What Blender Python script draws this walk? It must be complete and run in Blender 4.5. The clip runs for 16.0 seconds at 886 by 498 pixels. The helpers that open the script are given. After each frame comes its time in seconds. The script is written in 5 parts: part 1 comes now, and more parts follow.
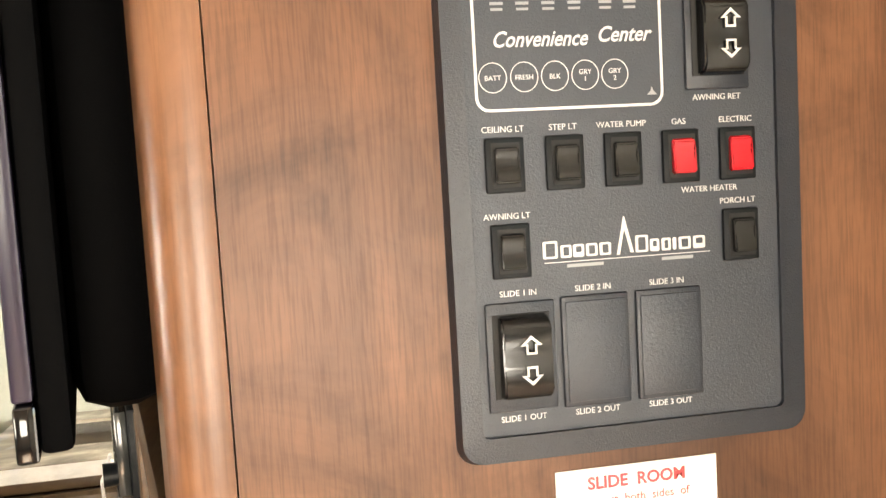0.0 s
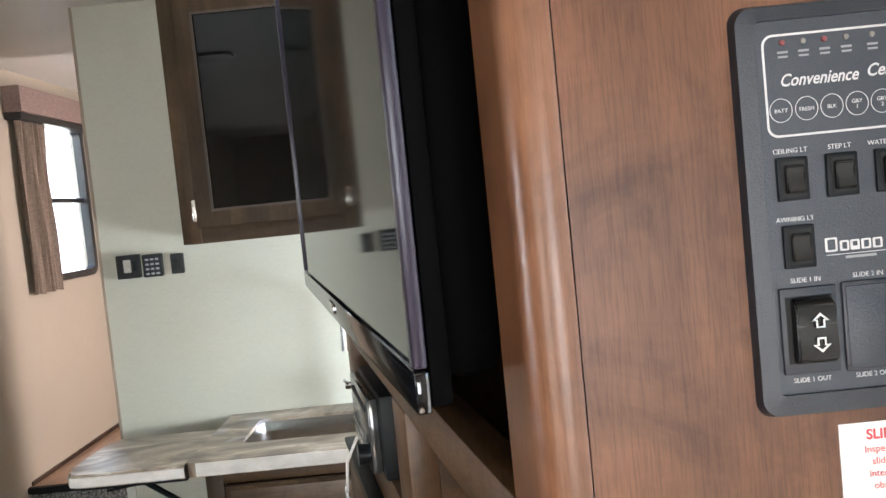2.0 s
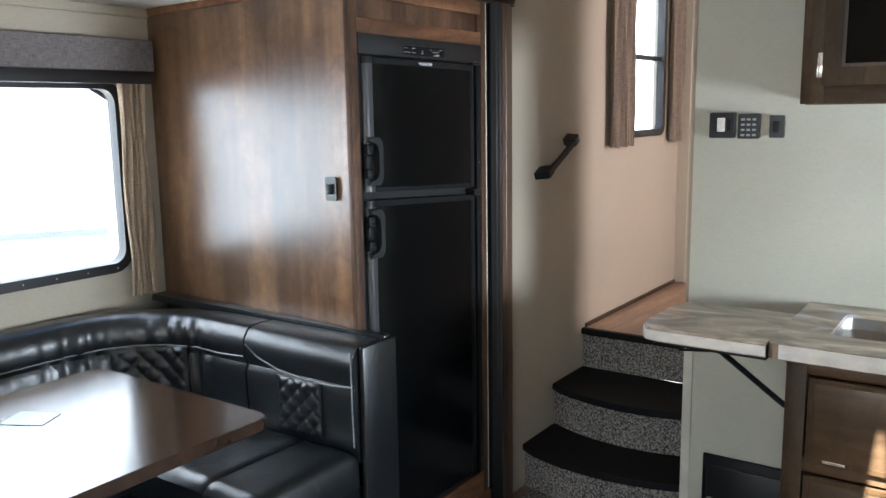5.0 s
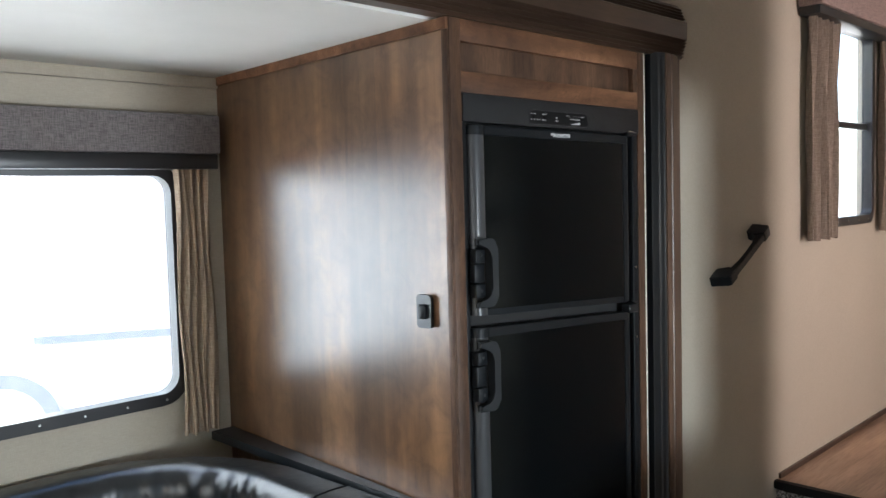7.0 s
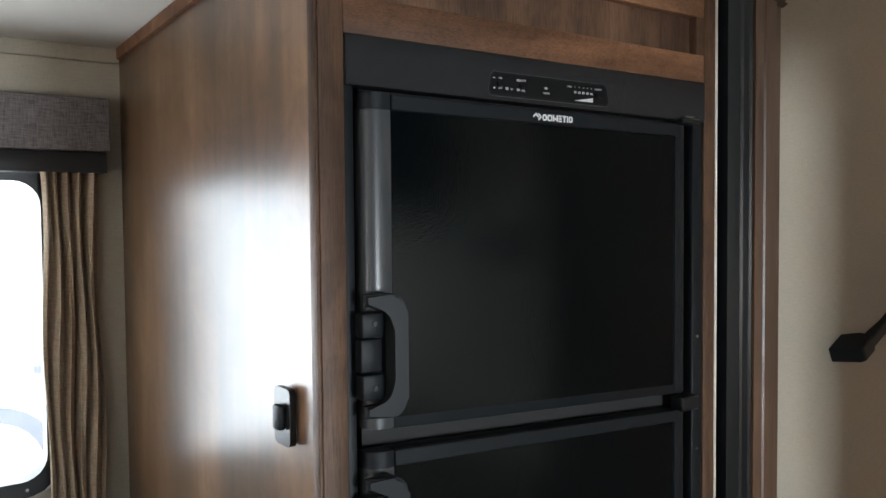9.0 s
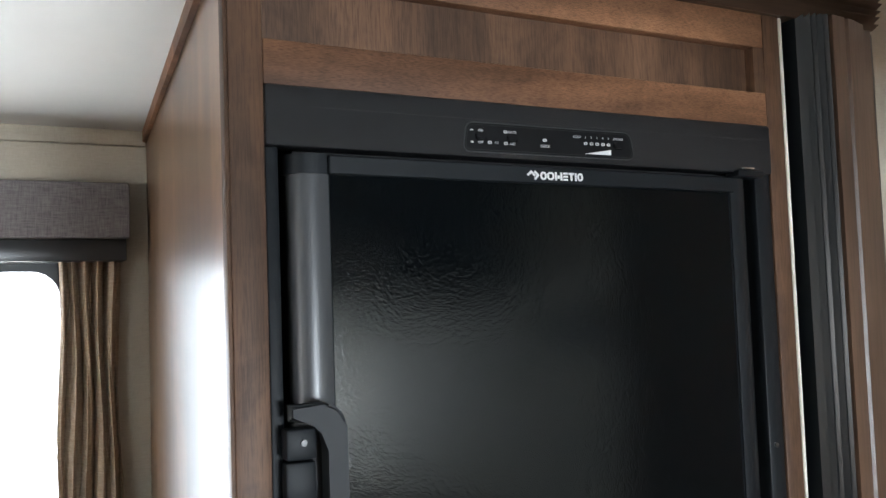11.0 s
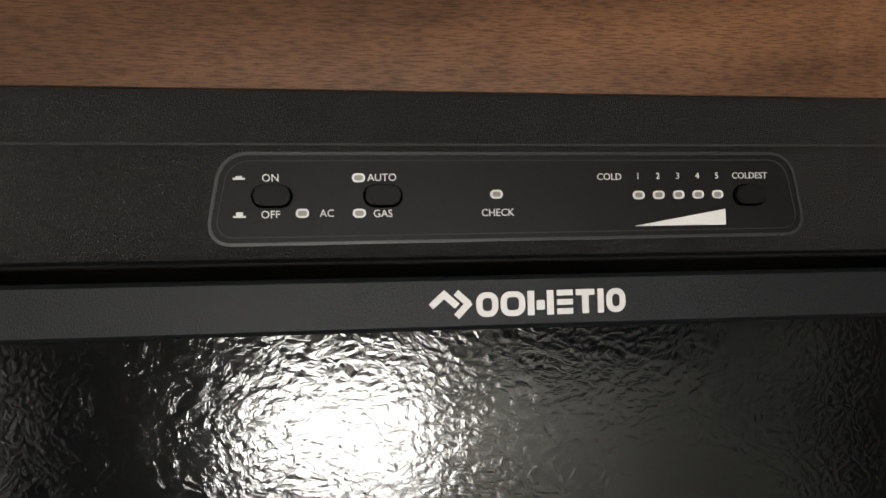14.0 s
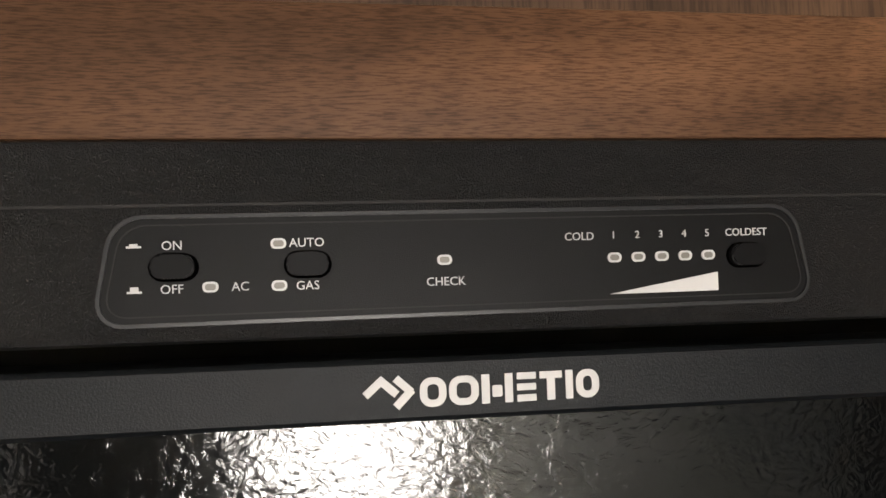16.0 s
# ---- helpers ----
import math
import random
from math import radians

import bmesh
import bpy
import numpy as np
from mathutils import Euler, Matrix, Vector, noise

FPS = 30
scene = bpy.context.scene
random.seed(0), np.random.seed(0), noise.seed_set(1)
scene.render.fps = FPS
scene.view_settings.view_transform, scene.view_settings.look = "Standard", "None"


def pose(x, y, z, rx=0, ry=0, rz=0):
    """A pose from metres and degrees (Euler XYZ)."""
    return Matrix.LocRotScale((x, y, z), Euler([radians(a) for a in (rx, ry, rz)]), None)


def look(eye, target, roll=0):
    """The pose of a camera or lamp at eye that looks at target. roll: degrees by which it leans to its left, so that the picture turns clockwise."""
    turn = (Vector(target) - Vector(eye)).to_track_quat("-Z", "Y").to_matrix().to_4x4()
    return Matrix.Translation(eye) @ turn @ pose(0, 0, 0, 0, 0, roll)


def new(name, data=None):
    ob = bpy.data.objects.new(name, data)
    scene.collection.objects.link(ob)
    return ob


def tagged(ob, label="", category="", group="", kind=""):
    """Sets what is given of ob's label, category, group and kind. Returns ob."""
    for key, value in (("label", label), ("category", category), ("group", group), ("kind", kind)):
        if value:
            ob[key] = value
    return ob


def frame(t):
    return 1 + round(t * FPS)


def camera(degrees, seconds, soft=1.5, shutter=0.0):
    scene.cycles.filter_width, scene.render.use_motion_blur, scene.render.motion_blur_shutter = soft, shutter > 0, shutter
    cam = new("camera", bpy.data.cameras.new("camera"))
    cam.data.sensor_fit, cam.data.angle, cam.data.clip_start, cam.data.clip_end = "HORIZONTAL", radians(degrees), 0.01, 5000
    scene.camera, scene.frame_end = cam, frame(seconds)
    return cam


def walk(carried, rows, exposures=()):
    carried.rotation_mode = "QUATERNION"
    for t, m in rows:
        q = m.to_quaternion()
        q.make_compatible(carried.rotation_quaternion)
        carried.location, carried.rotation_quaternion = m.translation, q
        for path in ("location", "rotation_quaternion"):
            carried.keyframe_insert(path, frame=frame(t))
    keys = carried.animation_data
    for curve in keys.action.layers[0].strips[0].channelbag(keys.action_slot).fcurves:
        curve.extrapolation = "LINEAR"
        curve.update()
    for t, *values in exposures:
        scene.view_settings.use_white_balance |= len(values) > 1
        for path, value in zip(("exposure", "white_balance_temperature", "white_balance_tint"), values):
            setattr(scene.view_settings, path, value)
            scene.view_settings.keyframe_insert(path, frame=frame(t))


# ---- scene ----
cam = camera(56.3, 16.0)
PATH = [
    (0, (0.001, 0.29, 1.549), (0.354, 2.252, 1.394), -3.3),
    (0.5, (-0.042, 0.245, 1.543), (0.414, 2.183, 1.345), -2.7),
    (1, (-0.065, 0.2, 1.55), (0.37, 2.143, 1.373), -2.9),
    (1.5, (-0.073, 0.199, 1.564), (0.157, 2.182, 1.448), -4.9),
    (2, (-0.082, 0.203, 1.56), (-0.089, 2.2, 1.446), -5.7),
    (2.5, (-0.118, 0.201, 1.554), (-0.425, 2.172, 1.408), -4.4),
    (3, (-0.155, 0.189, 1.54), (-0.706, 2.103, 1.359), -2.5),
    (3.5, (-0.186, 0.179, 1.53), (-0.955, 2.013, 1.322), -1.3),
    (4, (-0.198, 0.184, 1.522), (-1.144, 1.927, 1.263), -1.3),
    (4.5, (-0.223, 0.237, 1.506), (-1.306, 1.884, 1.172), -1.3),
    (5, (-0.36, 0.314, 1.502), (-1.494, 1.929, 1.175), -0.9),
    (5.2, (-0.424, 0.344, 1.506), (-1.563, 1.959, 1.197), -0.6),
    (7.3, (-0.804, 1.034, 1.522), (-2.252, 2.409, 1.418), -2.1),
    (8, (-0.881, 1.301, 1.512), (-2.389, 2.612, 1.426), -3.0),
    (9, (-1.093, 1.642, 1.521), (-2.702, 2.826, 1.439), -0.5),
    (9.5, (-1.171, 1.759, 1.509), (-2.829, 2.878, 1.518), -0.9),
    (12.0, (-1.161, 2.007, 1.554), (-3.025, 2.722, 1.661), -2.4),
    (12.5, (-1.288, 2.106, 1.574), (-3.192, 2.719, 1.677), -2.3),
    (13, (-1.448, 2.193, 1.6), (-3.36, 2.775, 1.68), -1.1),
    (13.5, (-1.534, 2.28, 1.628), (-3.472, 2.77, 1.692), -1.6),
    (14, (-1.604, 2.318, 1.657), (-3.566, 2.7, 1.715), -1.6),
    (14.5, (-1.663, 2.325, 1.682), (-3.635, 2.656, 1.726), -1.0),
    (15, (-1.662, 2.337, 1.683), (-3.631, 2.679, 1.75), -1.1),
    (15.5, (-1.654, 2.352, 1.686), (-3.619, 2.722, 1.731), -1.5),
    (16, (-1.643, 2.348, 1.678), (-3.61, 2.705, 1.753), -1.9),
]
EXPOSURES = [(0.0, 4.55, 7400, 8), (0.6, 4.05, 6300, 8), (1.5, 3.9, 6000, 8), (3.0, 3.85, 5850, 7), (5.2, 3.6, 5800, 7), (7.3, 3.4, 5950, 7), (9.0, 3.35, 6100, 7), (9.6, 3.6, 6100, 7), (12.0, 3.8, 5900, 7), (13.3, 3.8, 6700, 9), (14.3, 3.35, 7300, 12), (15.0, 3.55, 7400, 14), (16.0, 3.55, 7400, 14)]
walk(cam, [(t, look(eye, target, roll)) for t, eye, target, roll in PATH], EXPOSURES)

# ---- world, sun, exposure ----
world = bpy.data.worlds.new("sky")
scene.world = world
world.use_nodes = True
_n = world.node_tree
_sky = _n.nodes.new("ShaderNodeTexSky")
_sky.sky_type, _sky.sun_disc = "NISHITA", False
SUN = Vector((0.02, -0.64, 0.77)).normalized()
_sky.sun_elevation = math.asin(SUN.z)
_sky.sun_rotation = math.atan2(SUN.x, SUN.y)
_n.links.new(_sky.outputs[0], _n.nodes["Background"].inputs[0])
_n.nodes["Background"].inputs[1].default_value = 0.10
_sl = bpy.data.lights.new("sun", "SUN")
_sl.energy, _sl.angle, _sl.color = 5.0, radians(0.5), (1.0, 0.94, 0.84)
sun = new("sun", _sl)
sun.matrix_world = look(SUN * 20, (0, 0, 0))


def area_lamp(name, at, to, w, h, watts, color=(1, 1, 1)):
    """A rectangular lamp: daylight at an opening, or added fill light."""
    d = bpy.data.lights.new(name, "AREA")
    d.shape, d.size, d.size_y, d.energy, d.color = "RECTANGLE", w, h, watts, color
    o = new(name, d)
    o.matrix_world = look(at, to)
    return o


# unseen lamp added for the pink light on the hall wall, cut by wall_hall_side
area_lamp("hall_wall_fill", (-0.25, 3.98, 1.5), (-2, 3.98, 1.3), 0.28, 1.7, 2.6, (1.0, 0.80, 0.74))
area_lamp("kitchen_daylight", (0.94, 2.52, 1.08), (-1, 2.52, 0.92), 0.60, 0.30, 5.6, (0.93, 0.97, 1.0))
# added lamp at an assumed rear opening, set to give the wood side its sheen
area_lamp("rear_sheen_fill", (0.1, -2.43, 1.12), (0.0, 0, 1.2), 1.0, 0.72, 2.6, (1.0, 0.98, 0.95))
# added fill lamp in the rear left of the room, at no opening
area_lamp("rear_left_fill", (-1.70, -1.9, 1.1), (-0.2, 0, 1.1), 0.7, 0.7, 2.0, (1.0, 0.95, 0.88))
area_lamp("dinette_daylight", (-2.83, 1.36, 1.32), (-1.6, 1.36, 1.62), 1.05, 0.55, 0.6, (0.95, 0.98, 1.0))

# ---- materials ----


def nodes_of(name):
    m = bpy.data.materials.new(name)
    m.use_nodes = True
    t = m.node_tree
    return m, t, t.nodes["Principled BSDF"]


def noise_of(t, co, scale, detail=4, rough=0.6, dist=0.0):
    n = t.nodes.new("ShaderNodeTexNoise")
    n.inputs["Scale"].default_value, n.inputs["Detail"].default_value = scale, detail
    n.inputs["Roughness"].default_value, n.inputs["Distortion"].default_value = rough, dist
    t.links.new(co, n.inputs["Vector"])
    return n.outputs["Fac"]


def ramp_of(t, fac, stops):
    r = t.nodes.new("ShaderNodeValToRGB")
    e = r.color_ramp.elements
    while len(e) < len(stops):
        e.new(0.5)
    for el, (p, c) in zip(e, stops):
        el.position, el.color = p, (*c, 1)
    t.links.new(fac, r.inputs[0])
    return r.outputs[0]


def mapped(t, scale=(1, 1, 1), rot=(0, 0, 0)):
    tc = t.nodes.new("ShaderNodeTexCoord")
    mp = t.nodes.new("ShaderNodeMapping")
    mp.inputs["Scale"].default_value = scale
    mp.inputs["Rotation"].default_value = rot
    t.links.new(tc.outputs["Object"], mp.inputs["Vector"])
    return mp.outputs[0]


def mixed(t, fac, a, b, mode="MIX"):
    m = t.nodes.new("ShaderNodeMix")
    m.data_type, m.blend_type = "RGBA", mode
    for k, v in ((0, fac), (6, a), (7, b)):
        if isinstance(v, (int, float)):
            m.inputs[k].default_value = v
        elif isinstance(v, tuple):
            m.inputs[k].default_value = (*v, 1)
        else:
            t.links.new(v, m.inputs[k])
    return m.outputs[2]


def bumped(t, b, h, strength, dist=0.001):
    n = t.nodes.new("ShaderNodeBump")
    n.inputs["Strength"].default_value, n.inputs["Distance"].default_value = strength, dist
    t.links.new(h, n.inputs["Height"])
    t.links.new(n.outputs[0], b.inputs["Normal"])


def wood(name, dark, mid, light, grain="z", rough=0.38, fine=1.0, coat=0.0, plank=0.0, across=0, poreful=0.4, relief=0.07, spec=0.5, pores=1.0, mottle=0.0, dash=1.0):
    """Wood-print board: long streaks along the grain, broad tonal patches, short pores."""
    m, t, b = nodes_of(name)
    k = {"x": 0, "y": 1, "z": 2}[grain]
    s1, s2, s3 = [8.0 * fine] * 3, [5.0 * fine] * 3, [190.0 * fine * pores] * 3
    s1[k], s2[k], s3[k] = 0.9 * fine, 1.6 * fine, 9.0 * fine * pores * dash
    streak = noise_of(t, mapped(t, s1), 1.6, 6, 0.58, 0.4)
    patch = noise_of(t, mapped(t, s2), 1.0, 3, 0.5, 0.3)
    pore = noise_of(t, mapped(t, s3), 1.0, 3, 0.6)
    col = ramp_of(t, streak, [(0.25, dark), (0.5, mid), (0.78, light)])
    pt = ramp_of(t, patch, [(0.3, (0.55, 0.52, 0.5)), (0.7, (1.3, 1.24, 1.16))])
    col = mixed(t, 0.85, col, pt, "MULTIPLY")
    if plank:
        xyz = t.nodes.new("ShaderNodeSeparateXYZ")
        t.links.new(mapped(t), xyz.inputs[0])
        q = t.nodes.new("ShaderNodeMath")
        q.operation = "MULTIPLY"
        q.inputs[1].default_value = 1.0 / plank
        t.links.new(xyz.outputs[across], q.inputs[0])
        fl_ = t.nodes.new("ShaderNodeMath")
        fl_.operation = "FLOOR"
        t.links.new(q.outputs[0], fl_.inputs[0])
        wn = t.nodes.new("ShaderNodeTexWhiteNoise")
        wn.noise_dimensions = "1D"
        t.links.new(fl_.outputs[0], wn.inputs["W"])
        tone = ramp_of(t, wn.outputs["Value"], [(0.0, (0.62, 0.60, 0.60)), (0.5, (0.95, 0.93, 0.9)), (1.0, (1.3, 1.2, 1.08))])
        col = mixed(t, 0.6, col, tone, "MULTIPLY")
    if mottle:
        cloud = noise_of(t, mapped(t), 17.0, 5, 0.65, 0.8)
        col = mixed(t, mottle, col, ramp_of(t, cloud, [(0.3, (0.5, 0.46, 0.43)), (0.5, (0.95, 0.93, 0.92)), (0.72, (1.3, 1.28, 1.24))]), "MULTIPLY")
    pr = ramp_of(t, pore, [(0.38, (0.5, 0.46, 0.44)), (0.54, (1.04, 1.04, 1.04))])
    col = mixed(t, poreful, col, pr, "MULTIPLY")
    t.links.new(col, b.inputs["Base Color"])
    b.inputs["Roughness"].default_value = rough
    if relief:
        rr = ramp_of(t, pore, [(0.3, (rough + 0.05,) * 3), (0.6, (rough,) * 3)])
        t.links.new(rr, b.inputs["Roughness"])
    b.inputs["Coat Weight"].default_value = coat
    b.inputs["Coat Roughness"].default_value = 0.15
    b.inputs["Specular IOR Level"].default_value = spec
    if relief:
        bumped(t, b, pore, relief, 0.0004)
    return m


def plain(name, color, rough=0.5, metal=0.0, bump=0.0, scale=300.0, vary=0.08, coat=0.0, spec=0.5):
    m, t, b = nodes_of(name)
    co = mapped(t)
    f = noise_of(t, co, scale, 3)
    g = noise_of(t, co, scale / 40.0 + 2, 3)
    lo, hi = tuple(c * (1 - vary) for c in color), tuple(min(1, c * (1 + vary)) for c in color)
    t.links.new(ramp_of(t, g, [(0.3, lo), (0.7, hi)]), b.inputs["Base Color"])
    b.inputs["Roughness"].default_value = rough
    if bump:
        t.links.new(ramp_of(t, f, [(0.3, (max(0.02, rough - 0.025),) * 3), (0.7, (min(1, rough + 0.025),) * 3)]), b.inputs["Roughness"])
    b.inputs["Metallic"].default_value = metal
    b.inputs["Coat Weight"].default_value = coat
    b.inputs["Specular IOR Level"].default_value = spec
    if bump:
        bumped(t, b, f, bump, 0.0008)
    return m


def wallpaper(name, a, c):
    """Vinyl wallboard with a fine woven print."""
    m, t, b = nodes_of(name)
    w1 = noise_of(t, mapped(t, (900, 900, 60)), 1.0, 2)
    w2 = noise_of(t, mapped(t, (60, 60, 900)), 1.0, 2)
    big = noise_of(t, mapped(t), 3.0, 4)
    wv = mixed(t, 0.5, w1, w2)
    col = ramp_of(t, wv, [(0.35, a), (0.65, c)])
    col = mixed(t, 0.5, col, ramp_of(t, big, [(0.3, (0.93, 0.93, 0.93)), (0.7, (1.05, 1.05, 1.04))]), "MULTIPLY")
    t.links.new(col, b.inputs["Base Color"])
    b.inputs["Roughness"].default_value = 0.6
    bumped(t, b, wv, 0.25, 0.0005)
    return m


def weave(name, dark, light):
    m, t, b = nodes_of(name)
    a = noise_of(t, mapped(t, (40, 40, 420)), 1.0, 3)
    c = noise_of(t, mapped(t, (420, 420, 40)), 1.0, 3)
    f = mixed(t, 0.5, a, c)
    t.links.new(ramp_of(t, f, [(0.38, dark), (0.6, light)]), b.inputs["Base Color"])
    b.inputs["Roughness"].default_value = 0.95
    bumped(t, b, f, 0.8, 0.001)
    return m


def carpet_mat(name):
    m, t, b = nodes_of(name)
    f = noise_of(t, mapped(t), 135, 3, 0.75)
    g = noise_of(t, mapped(t, (1, 1, 1)), 420, 2)
    t.links.new(ramp_of(t, f, [(0.36, (0.03, 0.027, 0.025)), (0.48, (0.15, 0.14, 0.128)), (0.60, (0.46, 0.43, 0.40))]), b.inputs["Base Color"])
    b.inputs["Roughness"].default_value = 1.0
    bumped(t, b, g, 1.0, 0.004)
    return m


def marble(name, pale=False):
    m, t, b = nodes_of(name)
    co = mapped(t, (1.0, 1.9, 1.9), (0, 0, 0.42))
    w = noise_of(t, co, 3.0, 7, 0.6, 1.6)
    v = noise_of(t, co, 12.0, 6, 0.7, 0.6)
    zone = noise_of(t, mapped(t), 2.6, 2, 0.5, 0.9)
    tan = ramp_of(t, w, [(0.32, (0.07, 0.054, 0.042)), (0.43, (0.20, 0.155, 0.115)), (0.55, (0.38, 0.31, 0.235)), (0.66, (0.62, 0.56, 0.48))])
    grey = ramp_of(t, w, [(0.32, (0.30, 0.30, 0.35)), (0.5, (0.50, 0.50, 0.60)), (0.66, (0.74, 0.74, 0.80))])
    c1 = mixed(t, ramp_of(t, zone, [(0.60, (0, 0, 0)), (0.68, (1, 1, 1))]), tan, grey)
    if pale:
        c1 = mixed(t, 0.72, c1, (0.86, 0.85, 0.83))
    c2 = ramp_of(t, v, [(0.35, (0.78, 0.75, 0.72)), (0.6, (1.05, 1.05, 1.04))])
    t.links.new(mixed(t, 0.6, c1, c2, "MULTIPLY"), b.inputs["Base Color"])
    b.inputs["Roughness"].default_value = 0.28
    return m


def leather_black(name):
    m, t, b = nodes_of(name)
    v = t.nodes.new("ShaderNodeTexVoronoi")
    v.inputs["Scale"].default_value = 260
    t.links.new(mapped(t), v.inputs["Vector"])
    big = noise_of(t, mapped(t, (1, 1, 0.7)), 13, 4, 0.6, 0.9)
    f = mixed(t, 0.04, big, v.outputs["Distance"])
    t.links.new(ramp_of(t, big, [(0.3, (0.0035, 0.0045, 0.006)), (0.7, (0.006, 0.008, 0.010))]), b.inputs["Base Color"])
    b.inputs["Roughness"].default_value = 0.32
    mid = noise_of(t, mapped(t, (1, 1, 0.8)), 42, 3, 0.55, 1.2)
    b.inputs["Specular IOR Level"].default_value = 0.65
    bumped(t, b, mixed(t, 0.10, f, mid), 0.3, 0.008)
    return m


def pebbled(name):
    """Black fridge panel pressed with a leathery wrinkle."""
    m, t, b = nodes_of(name)
    co = mapped(t, (1, 1, 1.4))
    wob = t.nodes.new("ShaderNodeTexNoise")
    wob.inputs["Scale"].default_value = 60
    t.links.new(co, wob.inputs["Vector"])
    mx = t.nodes.new("ShaderNodeVectorMath")
    mx.operation = "MULTIPLY_ADD"
    mx.inputs[1].default_value = (0.012, 0.012, 0.012)
    t.links.new(wob.outputs["Color"], mx.inputs[0])
    t.links.new(co, mx.inputs[2])
    v = t.nodes.new("ShaderNodeTexVoronoi")
    v.feature = "SMOOTH_F1"
    v.inputs["Scale"].default_value = 300
    t.links.new(mx.outputs[0], v.inputs["Vector"])
    n = noise_of(t, mx.outputs[0], 210, 3, 0.6, 1.6)
    f = mixed(t, 0.55, v.outputs["Distance"], n)
    b.inputs["Base Color"].default_value = (0.0018, 0.0026, 0.0032, 1)
    b.inputs["Roughness"].default_value = 0.09
    b.inputs["Specular IOR Level"].default_value = 0.33
    bumped(t, b, f, 0.5, 0.00036)
    return m


def glass_mat(name):
    m, t, b = nodes_of(name)
    b.inputs["Transmission Weight"].default_value = 1.0
    b.inputs["Roughness"].default_value = 0.0
    b.inputs["IOR"].default_value = 1.45
    return m


def glow(name, color, strength):
    m, t, b = nodes_of(name)
    b.inputs["Base Color"].default_value = (0, 0, 0, 1)
    b.inputs["Emission Color"].default_value = (*color, 1)
    b.inputs["Emission Strength"].default_value = strength
    return m


M_PANEL = wood("wood_panel_print", (0.040, 0.022, 0.012), (0.125, 0.073, 0.040), (0.25, 0.155, 0.088), "z", 0.29, 0.85, 0.0, 0.115, 0, 0.1, 0.0, 0.65, 2.0, 0.7)
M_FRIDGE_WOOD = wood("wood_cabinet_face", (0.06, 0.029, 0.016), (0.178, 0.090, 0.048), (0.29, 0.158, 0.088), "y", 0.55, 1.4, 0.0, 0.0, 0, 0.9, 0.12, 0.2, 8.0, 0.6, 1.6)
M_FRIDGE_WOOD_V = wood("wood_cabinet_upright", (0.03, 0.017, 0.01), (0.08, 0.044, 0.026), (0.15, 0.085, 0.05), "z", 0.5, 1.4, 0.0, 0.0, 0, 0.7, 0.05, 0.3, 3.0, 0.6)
M_MOLD = wood("wood_molding_dark", (0.02, 0.013, 0.009), (0.045, 0.028, 0.019), (0.08, 0.052, 0.035), "z", 0.3, 1.4)
M_MOLD_Y = wood("wood_molding_dark_level", (0.02, 0.013, 0.009), (0.045, 0.028, 0.019), (0.08, 0.052, 0.035), "y", 0.3, 1.4)
M_TRIMWOOD = wood("wood_trim_centre", (0.04, 0.022, 0.014), (0.085, 0.05, 0.032), (0.14, 0.085, 0.055), "z", 0.42, 1.4)
M_ENT = wood("wood_red_side", (0.085, 0.038, 0.02), (0.185, 0.086, 0.046), (0.29, 0.145, 0.082), "z", 0.40, 1.0, 0.0, 0.0, 0, 0.45, 0.06, 0.35, 4.0, 0.8)
M_ENT_FACE = wood("wood_brown_face", (0.055, 0.03, 0.014), (0.115, 0.066, 0.033), (0.18, 0.11, 0.058), "y", 0.4, 1.1, 0.0, 0.0, 0, 0.4, 0.07, 0.35, 2.0, 0.7)
M_ENT_FACE_V = wood("wood_brown_face_upright", (0.055, 0.03, 0.014), (0.115, 0.066, 0.033), (0.18, 0.11, 0.058), "z", 0.4, 1.1, 0.0, 0.0, 0, 0.4, 0.07, 0.35, 2.0, 0.7)
M_DRAWER = wood("wood_drawer", (0.042, 0.026, 0.014), (0.085, 0.054, 0.030), (0.135, 0.088, 0.052), "x", 0.34, 1.1, 0.1, 0.0, 0, 0.3, 0.05, 0.3, 2.0, 0.6)
M_KIT_V = wood("wood_kitchen_upright", (0.025, 0.015, 0.007), (0.055, 0.034, 0.016), (0.095, 0.061, 0.031), "z", 0.4, 1.5, 0.0, 0.0, 0, 0.4, 0.05, 0.18, 2.0, 0.6)
M_KIT_DARK = wood("wood_kitchen_dark", (0.025, 0.015, 0.01), (0.05, 0.03, 0.02), (0.08, 0.05, 0.032), "z", 0.4, 1.5)
# niche wood, its colour darkened to hold the shade inside
M_INSIDE_SHADED = wood("wood_inside_shaded", (0.014, 0.007, 0.004), (0.028, 0.015, 0.009), (0.05, 0.027, 0.015), "y", 0.6, 1.5, 0.0, 0.0, 0, 0.4, 0.05, 0.15)
M_FLOOR = wood("wood_floor", (0.16, 0.1, 0.06), (0.28, 0.18, 0.11), (0.4, 0.27, 0.17), "y", 0.35, 0.8)
M_LANDING = wood("wood_landing", (0.2, 0.125, 0.085), (0.3, 0.2, 0.14), (0.42, 0.3, 0.22), "y", 0.35, 1.2)
M_TABLE = wood("wood_table", (0.022, 0.013, 0.009), (0.034, 0.021, 0.015), (0.05, 0.031, 0.022), "x", 0.15, 1.0, 0.0, 0.0, 0, 0.1, 0.0, 0.45)
M_TAN = wallpaper("wall_tan", (0.37, 0.33, 0.26), (0.45, 0.405, 0.325))
M_GREEN = wallpaper("wall_sage", (0.44, 0.435, 0.36), (0.52, 0.515, 0.435))
